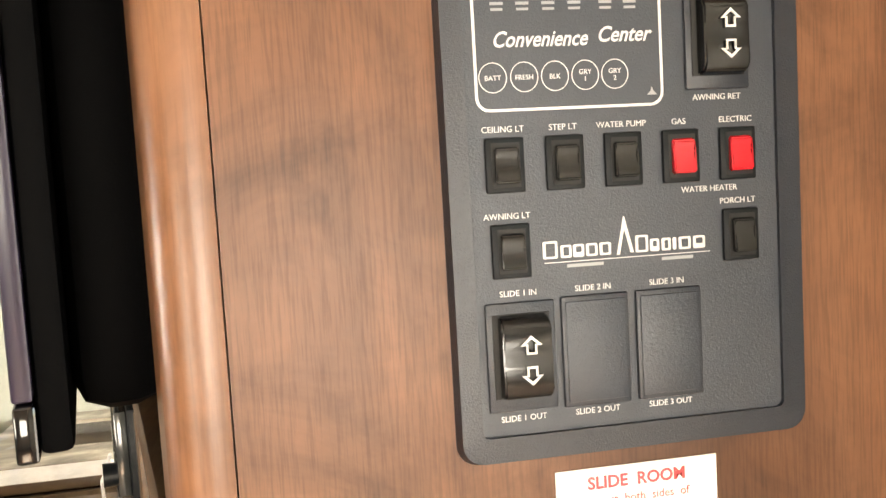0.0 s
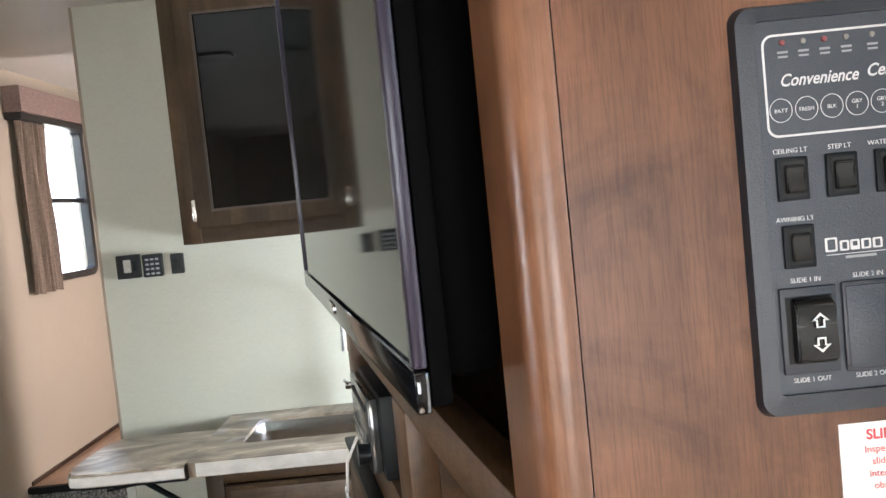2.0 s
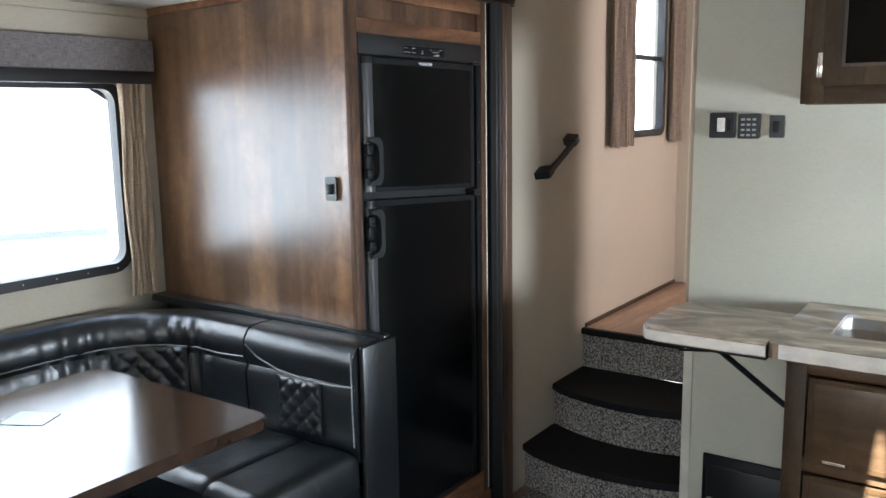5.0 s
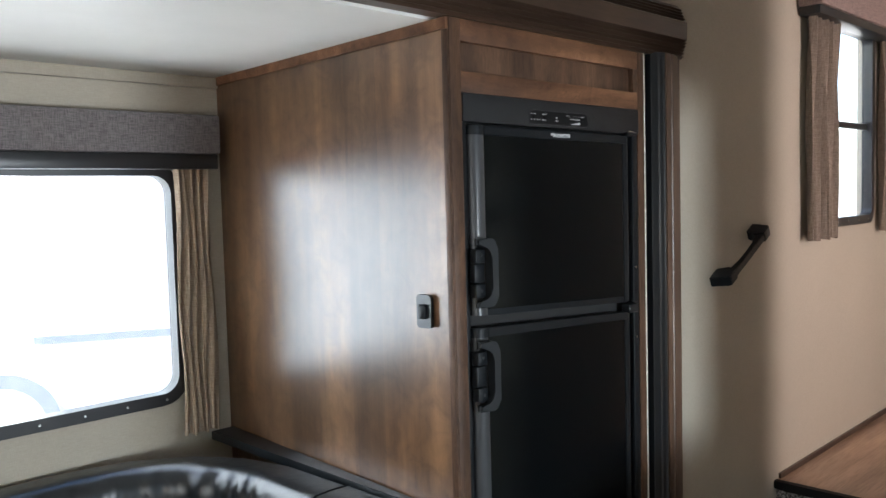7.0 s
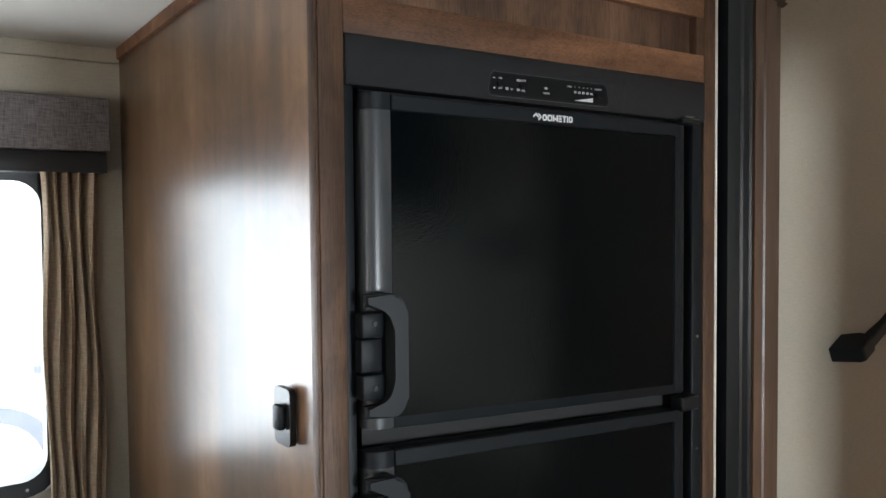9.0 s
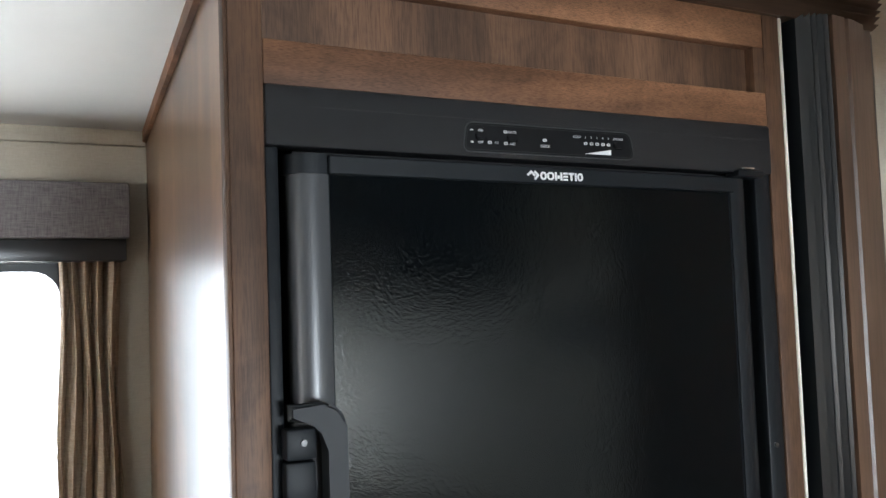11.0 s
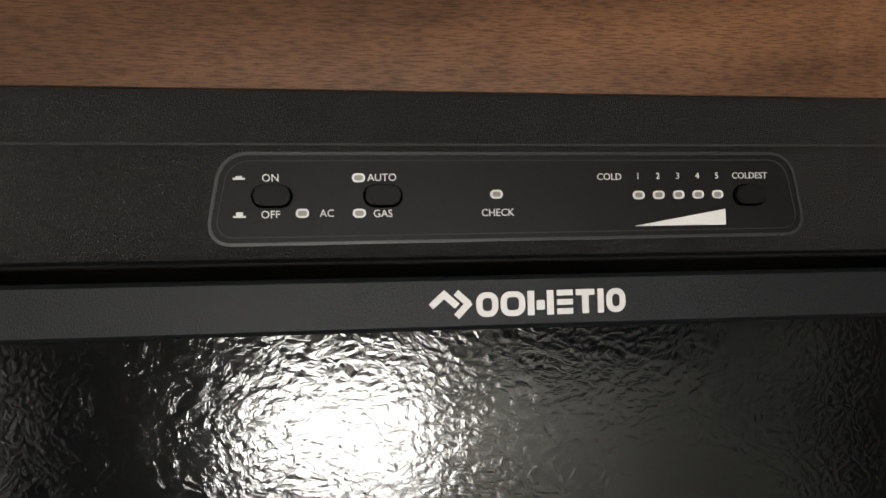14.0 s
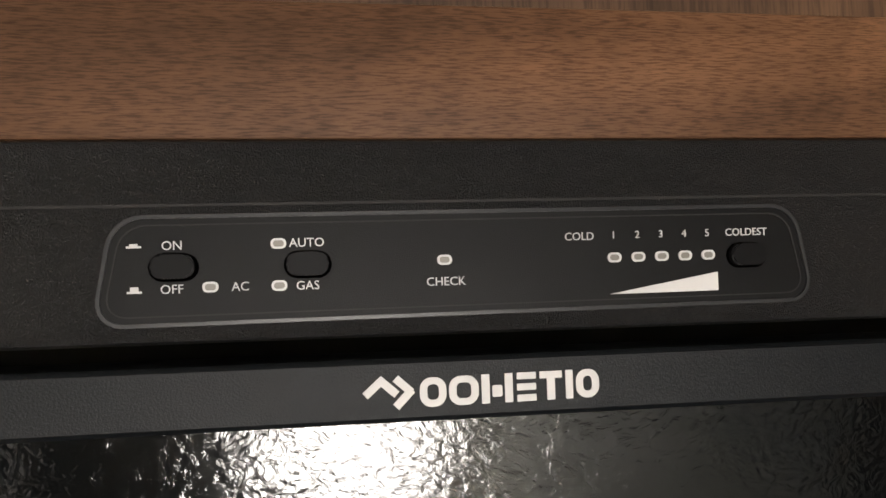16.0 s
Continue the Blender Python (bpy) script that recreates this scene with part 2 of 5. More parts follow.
M_CEIL = plain("ceiling_white", (0.72, 0.71, 0.67), 0.5, 0, 0.2, 60, 0.04)
M_PLAST = plain("black_plastic", (0.0062, 0.0078, 0.0095), 0.42, 0, 0.25, 1500, 0.1, 0.0, 0.17)
M_PLAST2 = plain("black_plastic_smooth", (0.007, 0.0085, 0.010), 0.28, 0, 0.0, 900, 0.1, 0.0, 0.4)
M_FASCIA = plain("black_fascia_fine_grain", (0.0068, 0.0072, 0.0082), 0.36, 0, 1.0, 1700, 0.15, 0.0, 0.25)
M_PLATE = plain("smooth_black_plate", (0.0055, 0.0055, 0.006), 0.42, 0, 0.15, 2400, 0.1, 0.0, 0.12)
M_EDGE = plain("grey_satin_strip", (0.045, 0.047, 0.05), 0.3, 0.0, 0.0, 300, 0.03, 0.0, 0.3)
M_RIDGE = plain("dark_grey_ridge", (0.026, 0.027, 0.029), 0.3, 0.0, 0.0, 300, 0.03, 0.0, 0.4)
M_GREYH = plain("dark_grey_grip", (0.010, 0.0115, 0.013), 0.5, 0, 0.1, 700, 0.06, 0.0, 0.2)
M_GAP = plain("black_recess", (0.006, 0.006, 0.006), 0.7)
# black for the shadow painted round the push buttons
M_BUTTON_SHADE = plain("black_button_shade", (0.0006, 0.0006, 0.0006), 0.9, 0, 0, 300, 0.02, 0.0, 0.0)
M_BUTTON = plain("dark_push_button", (0.005, 0.005, 0.0055), 0.45, 0, 0, 300, 0.02, 0.0, 0.1)
M_WRINKLE = pebbled("black_wrinkle_panel")
M_LEATHER = leather_black("black_vinyl")
M_PIPE = plain("grey_piping", (0.16, 0.165, 0.175), 0.35, 0, 0.1, 400)
M_CPANEL = plain("charcoal_panel", (0.028, 0.034, 0.046), 0.40, 0, 0.3, 1200, 0.06)
M_CPANEL2 = plain("charcoal_rim", (0.018, 0.022, 0.031), 0.34, 0, 0.3, 1200, 0.06)
M_ROCK = plain("glossy_black_rocker", (0.004, 0.0042, 0.005), 0.2, 0, 0.0, 900, 0.1, 0.0, 0.6)
M_RED = plain("red_rocker", (0.45, 0.012, 0.022), 0.25, 0, 0, 300, 0.05)
M_WHITE = plain("white_print", (0.62, 0.62, 0.62), 0.5, 0, 0, 300, 0.02)
M_GREYPR = plain("grey_print", (0.3, 0.31, 0.32), 0.5, 0, 0, 300, 0.02)
M_LED = plain("led_lens", (0.22, 0.21, 0.19), 0.3)
M_PAPER = plain("white_paper", (0.8, 0.78, 0.76), 0.6)
M_REDPR = plain("red_print", (0.62, 0.08, 0.09), 0.6)
M_STEEL = plain("brushed_steel", (0.62, 0.62, 0.61), 0.25, 1.0, 0.05, 400, 0.05)
M_CHROME = plain("chrome", (0.6, 0.6, 0.6), 0.1, 1.0, 0, 300, 0.02)
M_NICKEL = plain("satin_nickel", (0.6, 0.56, 0.5), 0.22, 1.0, 0, 300, 0.03)
M_SCREEN = plain("tv_screen", (0.004, 0.005, 0.005), 0.05, 0, 0, 300, 0.02)
M_BEZEL = plain("tv_bezel", (0.004, 0.0038, 0.0045), 0.09, 0, 0, 300, 0.05, 0.0, 0.5)
M_TVBACK = plain("tv_back_matt", (0.0012, 0.0012, 0.0014), 0.6, 0, 0.2, 700, 0.05, 0.0, 0.03)
M_TVSIDE = plain("tv_dark_purple_edge", (0.016, 0.011, 0.027), 0.3, 0.0, 0, 300, 0.05, 0.0, 0.35)
M_CABGLASS = plain("smoked_glass", (0.003, 0.003, 0.003), 0.03, 0, 0, 300, 0.02, 0.0, 0.3)
M_CARPET = carpet_mat("speckled_carpet")
M_RUBBER = plain("black_tread", (0.0065, 0.0068, 0.0075), 0.6, 0, 0.5, 160, 0.15, 0.0, 0.15)
M_MARBLE = marble("stone_print_top")
M_MARBLE_EDGE = marble("stone_print_pale_edge", True)
M_VALANCE = weave("grey_valance_weave", (0.085, 0.075, 0.075), (0.2, 0.18, 0.178))
M_CURTAIN = weave("tan_curtain_weave", (0.29, 0.215, 0.15), (0.44, 0.35, 0.255))
M_CURTAIN2 = weave("brown_curtain_weave", (0.14, 0.108, 0.082), (0.25, 0.2, 0.155))
M_VALANCE2 = weave("brown_valance_weave", (0.16, 0.115, 0.10), (0.27, 0.2, 0.175))
M_JAMB = plain("tan_corner_trim", (0.30, 0.245, 0.185), 0.45)
M_CTRIM = plain("pale_corner_trim", (0.56, 0.54, 0.48), 0.5)
M_POST = wood("wood_rounded_post", (0.085, 0.038, 0.02), (0.185, 0.086, 0.046), (0.29, 0.145, 0.082), "z", 0.34, 0.9, 0.0, 0.0, 0, 0.28, 0.0, 0.5, 4.5, 0.6)
M_FACE = plain("glossy_grey_face", (0.035, 0.038, 0.038), 0.14, 0, 0, 300, 0.02, 0.0, 0.9)
M_WFRAME = plain("black_window_frame", (0.012, 0.012, 0.013), 0.3)
M_SEAL = plain("pale_seal", (0.6, 0.57, 0.48), 0.5)
M_GLASS = glass_mat("window_glass")
M_SKYGLOW = glow("bright_sky", (0.92, 0.97, 1.0), 0.72)
M_WHITEPAINT = plain("white_gelcoat", (0.8, 0.8, 0.8), 0.35)
M_GROUND = plain("gravel_ground", (0.3, 0.28, 0.26), 0.9, 0, 0.5, 30, 0.2)
M_OUTGREY = plain("outdoor_pale_grey", (0.34, 0.37, 0.41), 0.6)
M_BLUEGREY = plain("blue_grey_paint", (0.3, 0.36, 0.42), 0.4)

# ---- mesh helpers ----


def box(bm, x0, x1, y0, y1, z0, z1, bev=0.0, seg=2, m=None):
    r = bmesh.ops.create_cube(bm, size=1.0)
    vs = r["verts"]
    for v in vs:
        v.co = Vector(((x0 + x1) / 2 + v.co.x * (x1 - x0), (y0 + y1) / 2 + v.co.y * (y1 - y0), (z0 + z1) / 2 + v.co.z * (z1 - z0)))
    if bev > 0:
        es = list({e for v in vs for e in v.link_edges})
        q = bmesh.ops.bevel(bm, geom=es, offset=bev, segments=seg, affect="EDGES", profile=0.5)
        vs = list({v for f in q["faces"] for v in f.verts} | {v for v in vs if v.is_valid})
    if m is not None:
        bmesh.ops.transform(bm, matrix=m, verts=vs)
    return vs


def prism(bm, pts, axis, a, b, m=None):
    """A closed outline of 2D points pushed along an axis from a to b; the outline is in the two other axes, in xyz order."""
    def at(p, q, h):
        return {"x": (h, p, q), "y": (p, h, q), "z": (p, q, h)}[axis]
    lo = [bm.verts.new(at(p, q, a)) for p, q in pts]
    hi = [bm.verts.new(at(p, q, b)) for p, q in pts]
    n = len(pts)
    for i in range(n):
        bm.faces.new((lo[i], lo[(i + 1) % n], hi[(i + 1) % n], hi[i]))
    bm.faces.new(lo[::-1])
    bm.faces.new(hi)
    if m is not None:
        bmesh.ops.transform(bm, matrix=m, verts=lo + hi)
    return lo + hi


def rounded(x0, x1, y0, y1, r, n=6):
    """Outline of a rectangle with round corners."""
    out = []
    for cx, cy, a in ((x1 - r, y1 - r, 0), (x0 + r, y1 - r, 90), (x0 + r, y0 + r, 180), (x1 - r, y0 + r, 270)):
        for i in range(n + 1):
            w = radians(a + 90 * i / n)
            out.append((cx + r * math.cos(w), cy + r * math.sin(w)))
    return out


def ring(bm, outer, inner, axis, a, b):
    """A flat frame between two outlines of equal count, pushed along an axis."""
    def at(p, q, h):
        return {"x": (h, p, q), "y": (p, h, q), "z": (p, q, h)}[axis]
    n = len(outer)
    vs = [[bm.verts.new(at(p, q, h)) for p, q in o] for o, h in ((outer, a), (outer, b), (inner, b), (inner, a))]
    for k in range(4):
        for i in range(n):
            bm.faces.new((vs[k][i], vs[k][(i + 1) % n], vs[(k + 1) % 4][(i + 1) % n], vs[(k + 1) % 4][i]))
    return [v for r in vs for v in r]


def tube(bm, pts, r, seg=10, flat=1.0, closed=False):
    """A round bar along points; r one radius or one a point."""
    pts = [Vector(p) for p in pts]
    rs = r if isinstance(r, (list, tuple)) else [r] * len(pts)
    rings = []
    up = Vector((0, 0, 1))
    for i, p in enumerate(pts):
        d = (pts[min(i + 1, len(pts) - 1)] - pts[max(i - 1, 0)]).normalized()
        s = d.cross(up)
        if s.length < 0.1:
            s = d.cross(Vector((0, 1, 0)))
        s.normalize()
        w = s.cross(d).normalized()
        rings.append([bm.verts.new(p + rs[i] * (math.cos(6.28319 * k / seg) * s + flat * math.sin(6.28319 * k / seg) * w)) for k in range(seg)])
    for a, b in zip(rings, rings[1:]):
        for k in range(seg):
            bm.faces.new((a[k], a[(k + 1) % seg], b[(k + 1) % seg], b[k]))
    if not closed:
        bm.faces.new(rings[0][::-1])
        bm.faces.new(rings[-1])


def thing(name, loc, label, category, group=""):
    return_ob = new(name)
    return_ob.empty_display_size = 0.05
    return_ob.location = loc
    return tagged(return_ob, label, category, group)


def root_of(ob):
    while ob.parent:
        ob = ob.parent
    return ob


def part(name, bm, material, parent=None, label="", smooth=False, kind=""):
    """One mesh object from a bmesh in world places."""
    if parent is not None:
        bmesh.ops.translate(bm, vec=-root_of(parent).location, verts=bm.verts[:])
    bmesh.ops.recalc_face_normals(bm, faces=bm.faces[:])
    me = bpy.data.meshes.new(name)
    bm.to_mesh(me)
    bm.free()
    me.materials.append(material)
    if smooth:
        me.shade_smooth()
        me.set_sharp_from_angle(angle=radians(40))
    ob = new(name, me)
    ob.parent = parent
    return tagged(ob, label, "", "", kind)


def boxpart(name, dims, material, parent=None, label="", bev=0.0, m=None, kind=""):
    bm = bmesh.new()
    box(bm, *dims, bev=bev, m=m)
    return part(name, bm, material, parent, label, bev > 0, kind)


def lettering(text, x, z, size, plane, at, material, parent, name="lettering", align="CENTER", shear=0.0, stretch=1.0, bold=0.0, tilt=0.0):
    """Printed words, raised by a hair. plane 'y': they face -y, across x; plane 'x': they face +x, across y."""
    cu = bpy.data.curves.new("text", "FONT")
    cu.body, cu.size, cu.align_x, cu.align_y, cu.shear, cu.extrude, cu.offset, cu.resolution_u = text, size, align, "CENTER", shear, 0.00012, bold, 3
    ob = bpy.data.objects.new("text", cu)
    scene.collection.objects.link(ob)
    dg = bpy.context.evaluated_depsgraph_get()
    me = bpy.data.meshes.new_from_object(ob.evaluated_get(dg))
    bpy.data.objects.remove(ob)
    me.name = name
    me.transform(Matrix.Diagonal((stretch, 1, 1, 1)))
    me.transform(Matrix.Rotation(radians(tilt), 4, "Z"))
    if plane == "y":
        m = Matrix.Translation((x, at, z)) @ Matrix.Rotation(radians(90), 4, "X")
    else:
        m = Matrix.Translation((at, x, z)) @ Matrix.Rotation(radians(90), 4, "Z") @ Matrix.Rotation(radians(90), 4, "X")
    me.transform(Matrix.Translation(-root_of(parent).location) @ m)
    me.materials.clear()
    me.materials.append(material)
    o = new(name, me)
    o.parent = parent
    return o


def screw(bm, c, r, axis, h=0.002):
    m = Matrix.Translation(c) @ (Matrix.Rotation(radians(90), 4, "Y") if axis == "x" else Matrix.Rotation(radians(90), 4, "X"))
    bmesh.ops.create_cone(bm, cap_ends=True, segments=12, radius1=r, radius2=r * 0.8, depth=h, matrix=m)


def structure(name, dims, material, bev=0.0):
    o = boxpart(name, dims, material, None, "", bev, None, "structure")
    return o


def wall_with_hole(name, axis, a, b, p0, p1, z0, z1, q0, q1, w0, w1, material, r=0.0):
    """A wall slab from a to b along its axis, spanning p0..p1 and z0..z1, with a hole q0..q1 by w0..w1, in one mesh."""
    bm = bmesh.new()
    n = 6
    hole = rounded(q0, q1, w0, w1, max(r, 0.001), n)
    corner = [(p1, z1), (p0, z1), (p0, z0), (p1, z0)]
    outer = []
    for c in corner:
        outer += [c] * (n + 1)
    def at(p, q, h):
        return (h, p, q) if axis == "x" else (p, h, q)
    rings = []
    for o, h in ((outer, a), (hole, a), (hole, b), (outer, b)):
        rings.append([bm.verts.new(at(p, q, h)) for p, q in o])
    N = len(hole)
    for k in range(4):
        u, v = rings[k], rings[(k + 1) % 4]
        for i in range(N):
            j = (i + 1) % N
            bm.faces.new((u[i], u[j], v[j], v[i]))
    bmesh.ops.remove_doubles(bm, verts=bm.verts[:], dist=1e-5)
    return part(name, bm, material, None, "", False, "structure")


# ---- the shell of the trailer ----
CEIL = 2.32
structure("floor", (-1.92, 0.95, -2.5, 3.70, -0.08, 0.0), M_FLOOR)
VX0, VX1, VY0, VY1 = -0.575, -0.335, 0.72, 1.15
bm = bmesh.new()
ring(bm, [(1.01, 4.86), (-1.98, 4.86), (-1.98, -2.56), (1.01, -2.56)], [(VX1, VY1), (VX0, VY1), (VX0, VY0), (VX1, VY0)], "z", CEIL, CEIL + 0.06)
part("ceiling", bm, M_CEIL, None, "", False, "structure")
# west side: wall past the slide room, with the hall window
wall_with_hole("wall_west", "x", -1.98, -1.92, 2.80, 4.86, 0.0, CEIL, 4.075, 4.545, 1.365, 2.13, M_TAN, 0.04)
structure("wall_west_above_slide", (-1.98, -1.92, -2.56, 2.80, 1.90, CEIL), M_TAN)
structure("wall_west_rear", (-1.98, -1.92, -2.56, -0.95, 0.0, 1.90), M_TAN)
# front partition with thermostats, and what closes the hall
structure("wall_partition", (-1.24, 0.95, 2.99, 3.04, 0.0, CEIL), M_GREEN)
structure("wall_hall_side", (-1.24, -1.19, 3.04, 3.76, 0.0, CEIL), M_TAN)
structure("wall_hall_end", (-1.92, 0.95, 4.80, 4.86, 0.0, CEIL), M_TAN)
structure("wall_hall_east", (0.0, 0.05, 3.04, 4.80, 0.0, CEIL), M_TAN)
wall_with_hole("wall_east_front", "x", 0.95, 1.01, 0.6, 3.04, 0.0, CEIL, 2.19, 2.85, 0.93, 1.34, M_TAN, 0.03)
wall_with_hole("wall_east_door", "x", 0.95, 1.01, -2.56, 0.6, -0.02, CEIL, -0.75, -0.05, 0.0, 1.92, M_TAN, 0.02)
wall_with_hole("wall_rear", "y", -2.56, -2.50, -1.92, 0.95, 0.0, CEIL, -0.42, 0.62, 0.75, 1.5, M_TAN, 0.04)
# unseen block, added to shade the right part of the wood side
structure("shade_block_by_door", (0.34, 0.95, 0.30, 0.583, 0.0, CEIL), M_TAN)
structure("partition_jamb", (-1.249, -1.24, 2.987, 3.045, 0.0, CEIL), M_JAMB)
structure("hall_door_casing", (-1.92, -1.86, 4.785, 4.80, 0.54, CEIL), M_TAN)
# slide room
structure("slide_floor", (-2.90, -1.90, -0.95, 2.80, 0.06, 0.12), M_FLOOR)
structure("slide_floor_edge", (-1.90, -1.875, -0.95, 2.757, 0.0, 0.125), M_FRIDGE_WOOD)
structure("slide_ceiling", (-2.90, -1.93, -0.95, 2.80, 1.86, 1.90), M_CEIL)
wall_with_hole("slide_wall_west", "x", -2.90, -2.84, -0.95, 2.80, 0.0, 1.86, 0.78, 1.995, 0.985, 1.625, M_TAN, 0.06)
structure("slide_wall_rear", (-2.84, -1.93, -0.95, -0.90, 0.12, 1.86), M_TAN)
structure("slide_wall_front", (-2.84, -1.98, 2.76, 2.80, 0.12, 1.86), M_TAN)
structure("slide_crown", (-2.84, -2.825, -0.90, 2.115, 1.83, 1.86), M_TAN, 0.003)

# slide-out fascia: level header and fluted upright
def fluted(axis):
    """Half profile of the molding, as (across, out)."""
    pts = [(0.0, 0.0), (0.0, 0.03)]
    w = 0.148
    marks = [0.006, 0.016, 0.024, 0.034, 0.042]
    x = 0.004
    for i, k in enumerate(marks):
        pts += [(k, 0.038 + 0.002 * i), (k + 0.003, 0.031 + 0.002 * i)]
    pts += [(0.05, 0.046), (0.098, 0.046)]
    for i, k in enumerate([0.104, 0.113, 0.122, 0.131]):
        pts += [(k, 0.036 - 0.002 * i), (k + 0.004, 0.043 - 0.003 * i)]
    pts += [(0.142, 0.026), (w, 0.022), (w, 0.0)]
    return pts


prof_ = fluted("z")
left_ = [q for q in prof_ if q[0] < 0.049]
left_ = left_ + [(left_[-1][0], 0.0)]
mid_ = [(0.0475, 0.0), (0.05, 0.046), (0.076, 0.044), (0.080, 0.040), (0.085, 0.043), (0.122, 0.037), (0.127, 0.031), (0.150, 0.027), (0.152, 0.0)]
right_ = [(0.1525, 0.0), (0.1525, 0.022), (0.158, 0.016), (0.164, 0.017), (0.170, 0.010), (0.183, 0.006), (0.183, 0.0)]
for o_, mat_, nm_ in ((left_, M_PLAST2, "slide_trim_ribs"), (mid_, M_TRIMWOOD, "slide_trim_upright"), (right_, M_PLAST2, "slide_trim_ribs")):
    bm = bmesh.new()
    prism(bm, [(-1.912 + o, 2.782 + a) for a, o in o_], "z", 0.0, 1.868)
    part(nm_, bm, mat_, None, "", False, "structure")
bm = bmesh.new()
prism(bm, [(-1.915 + o * 1.15, 1.862 + a * 0.95) for a, o in fluted("y")], "y", -1.0, 2.932)
part("slide_trim_header", bm, M_MOLD_Y, None, "", False, "structure")
structure("carpet_floor", (-1.874, 0.94, 1.9, 3.69, 0.0, 0.006), M_CARPET)
structure("partition_corner_trim", (-1.249, -1.219, 2.984, 2.99, 0.006, 0.862), M_CTRIM)
structure("slide_seal", (-1.905, -1.8865, 2.7575, 2.7635, 0.13, 1.862), M_SEAL, 0.003)
structure("slide_gap", (-1.975, -1.93, 2.757, 2.80, 0.0, 1.862), M_GAP)

# ---- windows ----


def window(name, axis, face, y0, y1, z0, z1, r, fr, bars, label_rail=None):
    w = thing(name, (face, (y0 + y1) / 2, z0), "", "")
    tagged(w, "", "", "", "structure")
    bm = bmesh.new()
    ring(bm, rounded(y0 - 0.02, y1 + 0.02, z0 - 0.02, z1 + 0.02, r + 0.02), rounded(y0 + fr, y1 - fr, z0 + fr, z1 - fr, max(r - fr, 0.01)), "x", face - 0.03, face + 0.012)
    part("window_frame", bm, M_WFRAME, w, "black window frame with rounded corners", True)
    for zb in bars:
        boxpart("window_bar", (face - 0.03, face - 0.008, y0 + fr * 0.5, y1 - fr * 0.5, zb - 0.012, zb + 0.012), M_WFRAME, w, "", 0.003)
    g = boxpart("pane", (face - 0.022, face - 0.018, y0 + fr * 0.5, y1 - fr * 0.5, z0 + fr * 0.5, z1 - fr * 0.5), M_GLASS, w, "clear window pane")
    g.visible_shadow = False
    bm = bmesh.new()
    k = int((y1 - y0) / 0.11)
    for i in range(k + 1):
        y = y0 + 0.05 + (y1 - y0 - 0.1) * i / k
        screw(bm, (face + 0.012, y, z0 - 0.004), 0.004, "x")
    part("frame_screws", bm, M_STEEL, w, "steel frame screws", False, "stuff")
    return w


window("window_1", "x", -2.84, 0.80, 1.975, 1.005, 1.605, 0.06, 0.012, [])
window("window_2", "x", -1.92, 4.095, 4.525, 1.385, 2.11, 0.04, 0.014, [1.75])


def curtain(name, x, y0, y1, z0, z1, folds, mat, label, pinch=0.6, amp=0.014):
    c = thing(name, (x, (y0 + y1) / 2, z0), label, "curtain")
    bm = bmesh.new()
    nu, nv = folds * 10, 14
    grid = []
    for side in (1, -1):
        rows = []
        for j in range(nv + 1):
            v = j / nv
            z = z0 + (z1 - z0) * v
            row = []
            for i in range(nu + 1):
                u = i / nu
                y = y0 + (y1 - y0) * u + 0.004 * math.sin(9 * v + 5 * u)
                o = amp * (0.7 + 0.5 * v) * math.sin(u * folds * 6.283 + 0.6 * math.sin(3 * v + u * 2)) + 0.3 * amp * math.sin(u * folds * 15 + v * 4)
                row.append(bm.verts.new((x + o + side * 0.0012, y, z + 0.004 * math.sin(u * 17))))
            rows.append(row)
        for a, b in zip(rows, rows[1:]):
            for i in range(nu):
                bm.faces.new((a[i], a[i + 1], b[i + 1], b[i]))
        grid.append(rows)
    f, k = grid
    for j in range(nv):
        for e in (0, nu):
            bm.faces.new((f[j][e], f[j + 1][e], k[j + 1][e], k[j][e]))
    for j in (0, nv):
        for i in range(nu):
            bm.faces.new((f[j][i], f[j][i + 1], k[j][i + 1], k[j][i]))
    part("fabric", bm, mat, c, "", True)
    return c


curtain("curtain", -2.805, 1.958, 2.062, 0.90, 1.62, 5, M_CURTAIN, "gathered tan woven curtain beside the dinette window")
curtain("curtain", -1.893, 3.82, 4.085, 1.33, 2.13, 5, M_CURTAIN2, "long brown curtain hanging beside the hall window", 0.6, 0.018)
curtain("curtain", -1.893, 4.575, 4.75, 1.33, 2.13, 4, M_CURTAIN2, "short brown curtain bunched at the hall window's far side", 0.6, 0.018)

v = thing("valance", (-2.76, 1.35, 1.645), "grey woven box valance over the dinette window", "valance")
boxpart("valance_cover", (-2.838, -2.76, 0.66, 2.078, 1.648, 1.75), M_VALANCE, v, "", 0.006)
boxpart("valance_rail", (-2.836, -2.768, 0.665, 2.072, 1.608, 1.647), M_WFRAME, v, "dark blind headrail under the valance", 0.002)
v = thing("valance", (-1.85, 4.27, 2.11), "brown woven valance over the hall window", "valance")
boxpart("valance_cover", (-1.918, -1.835, 3.79, 4.765, 2.125, 2.24), M_VALANCE2, v, "", 0.006)
boxpart("valance_rail", (-1.916, -1.845, 3.795, 4.76, 2.095, 2.124), M_WFRAME, v, "dark headrail under the valance", 0.002)

# ---- stairs to the hall ----


def step_edge(yw, bulge, n=16):
    return [(-1.92 + 0.684 * i / n, yw - bulge * math.sin(math.pi * min(1, (i / n) * 1.0)) ** 0.8) for i in range(n + 1)]


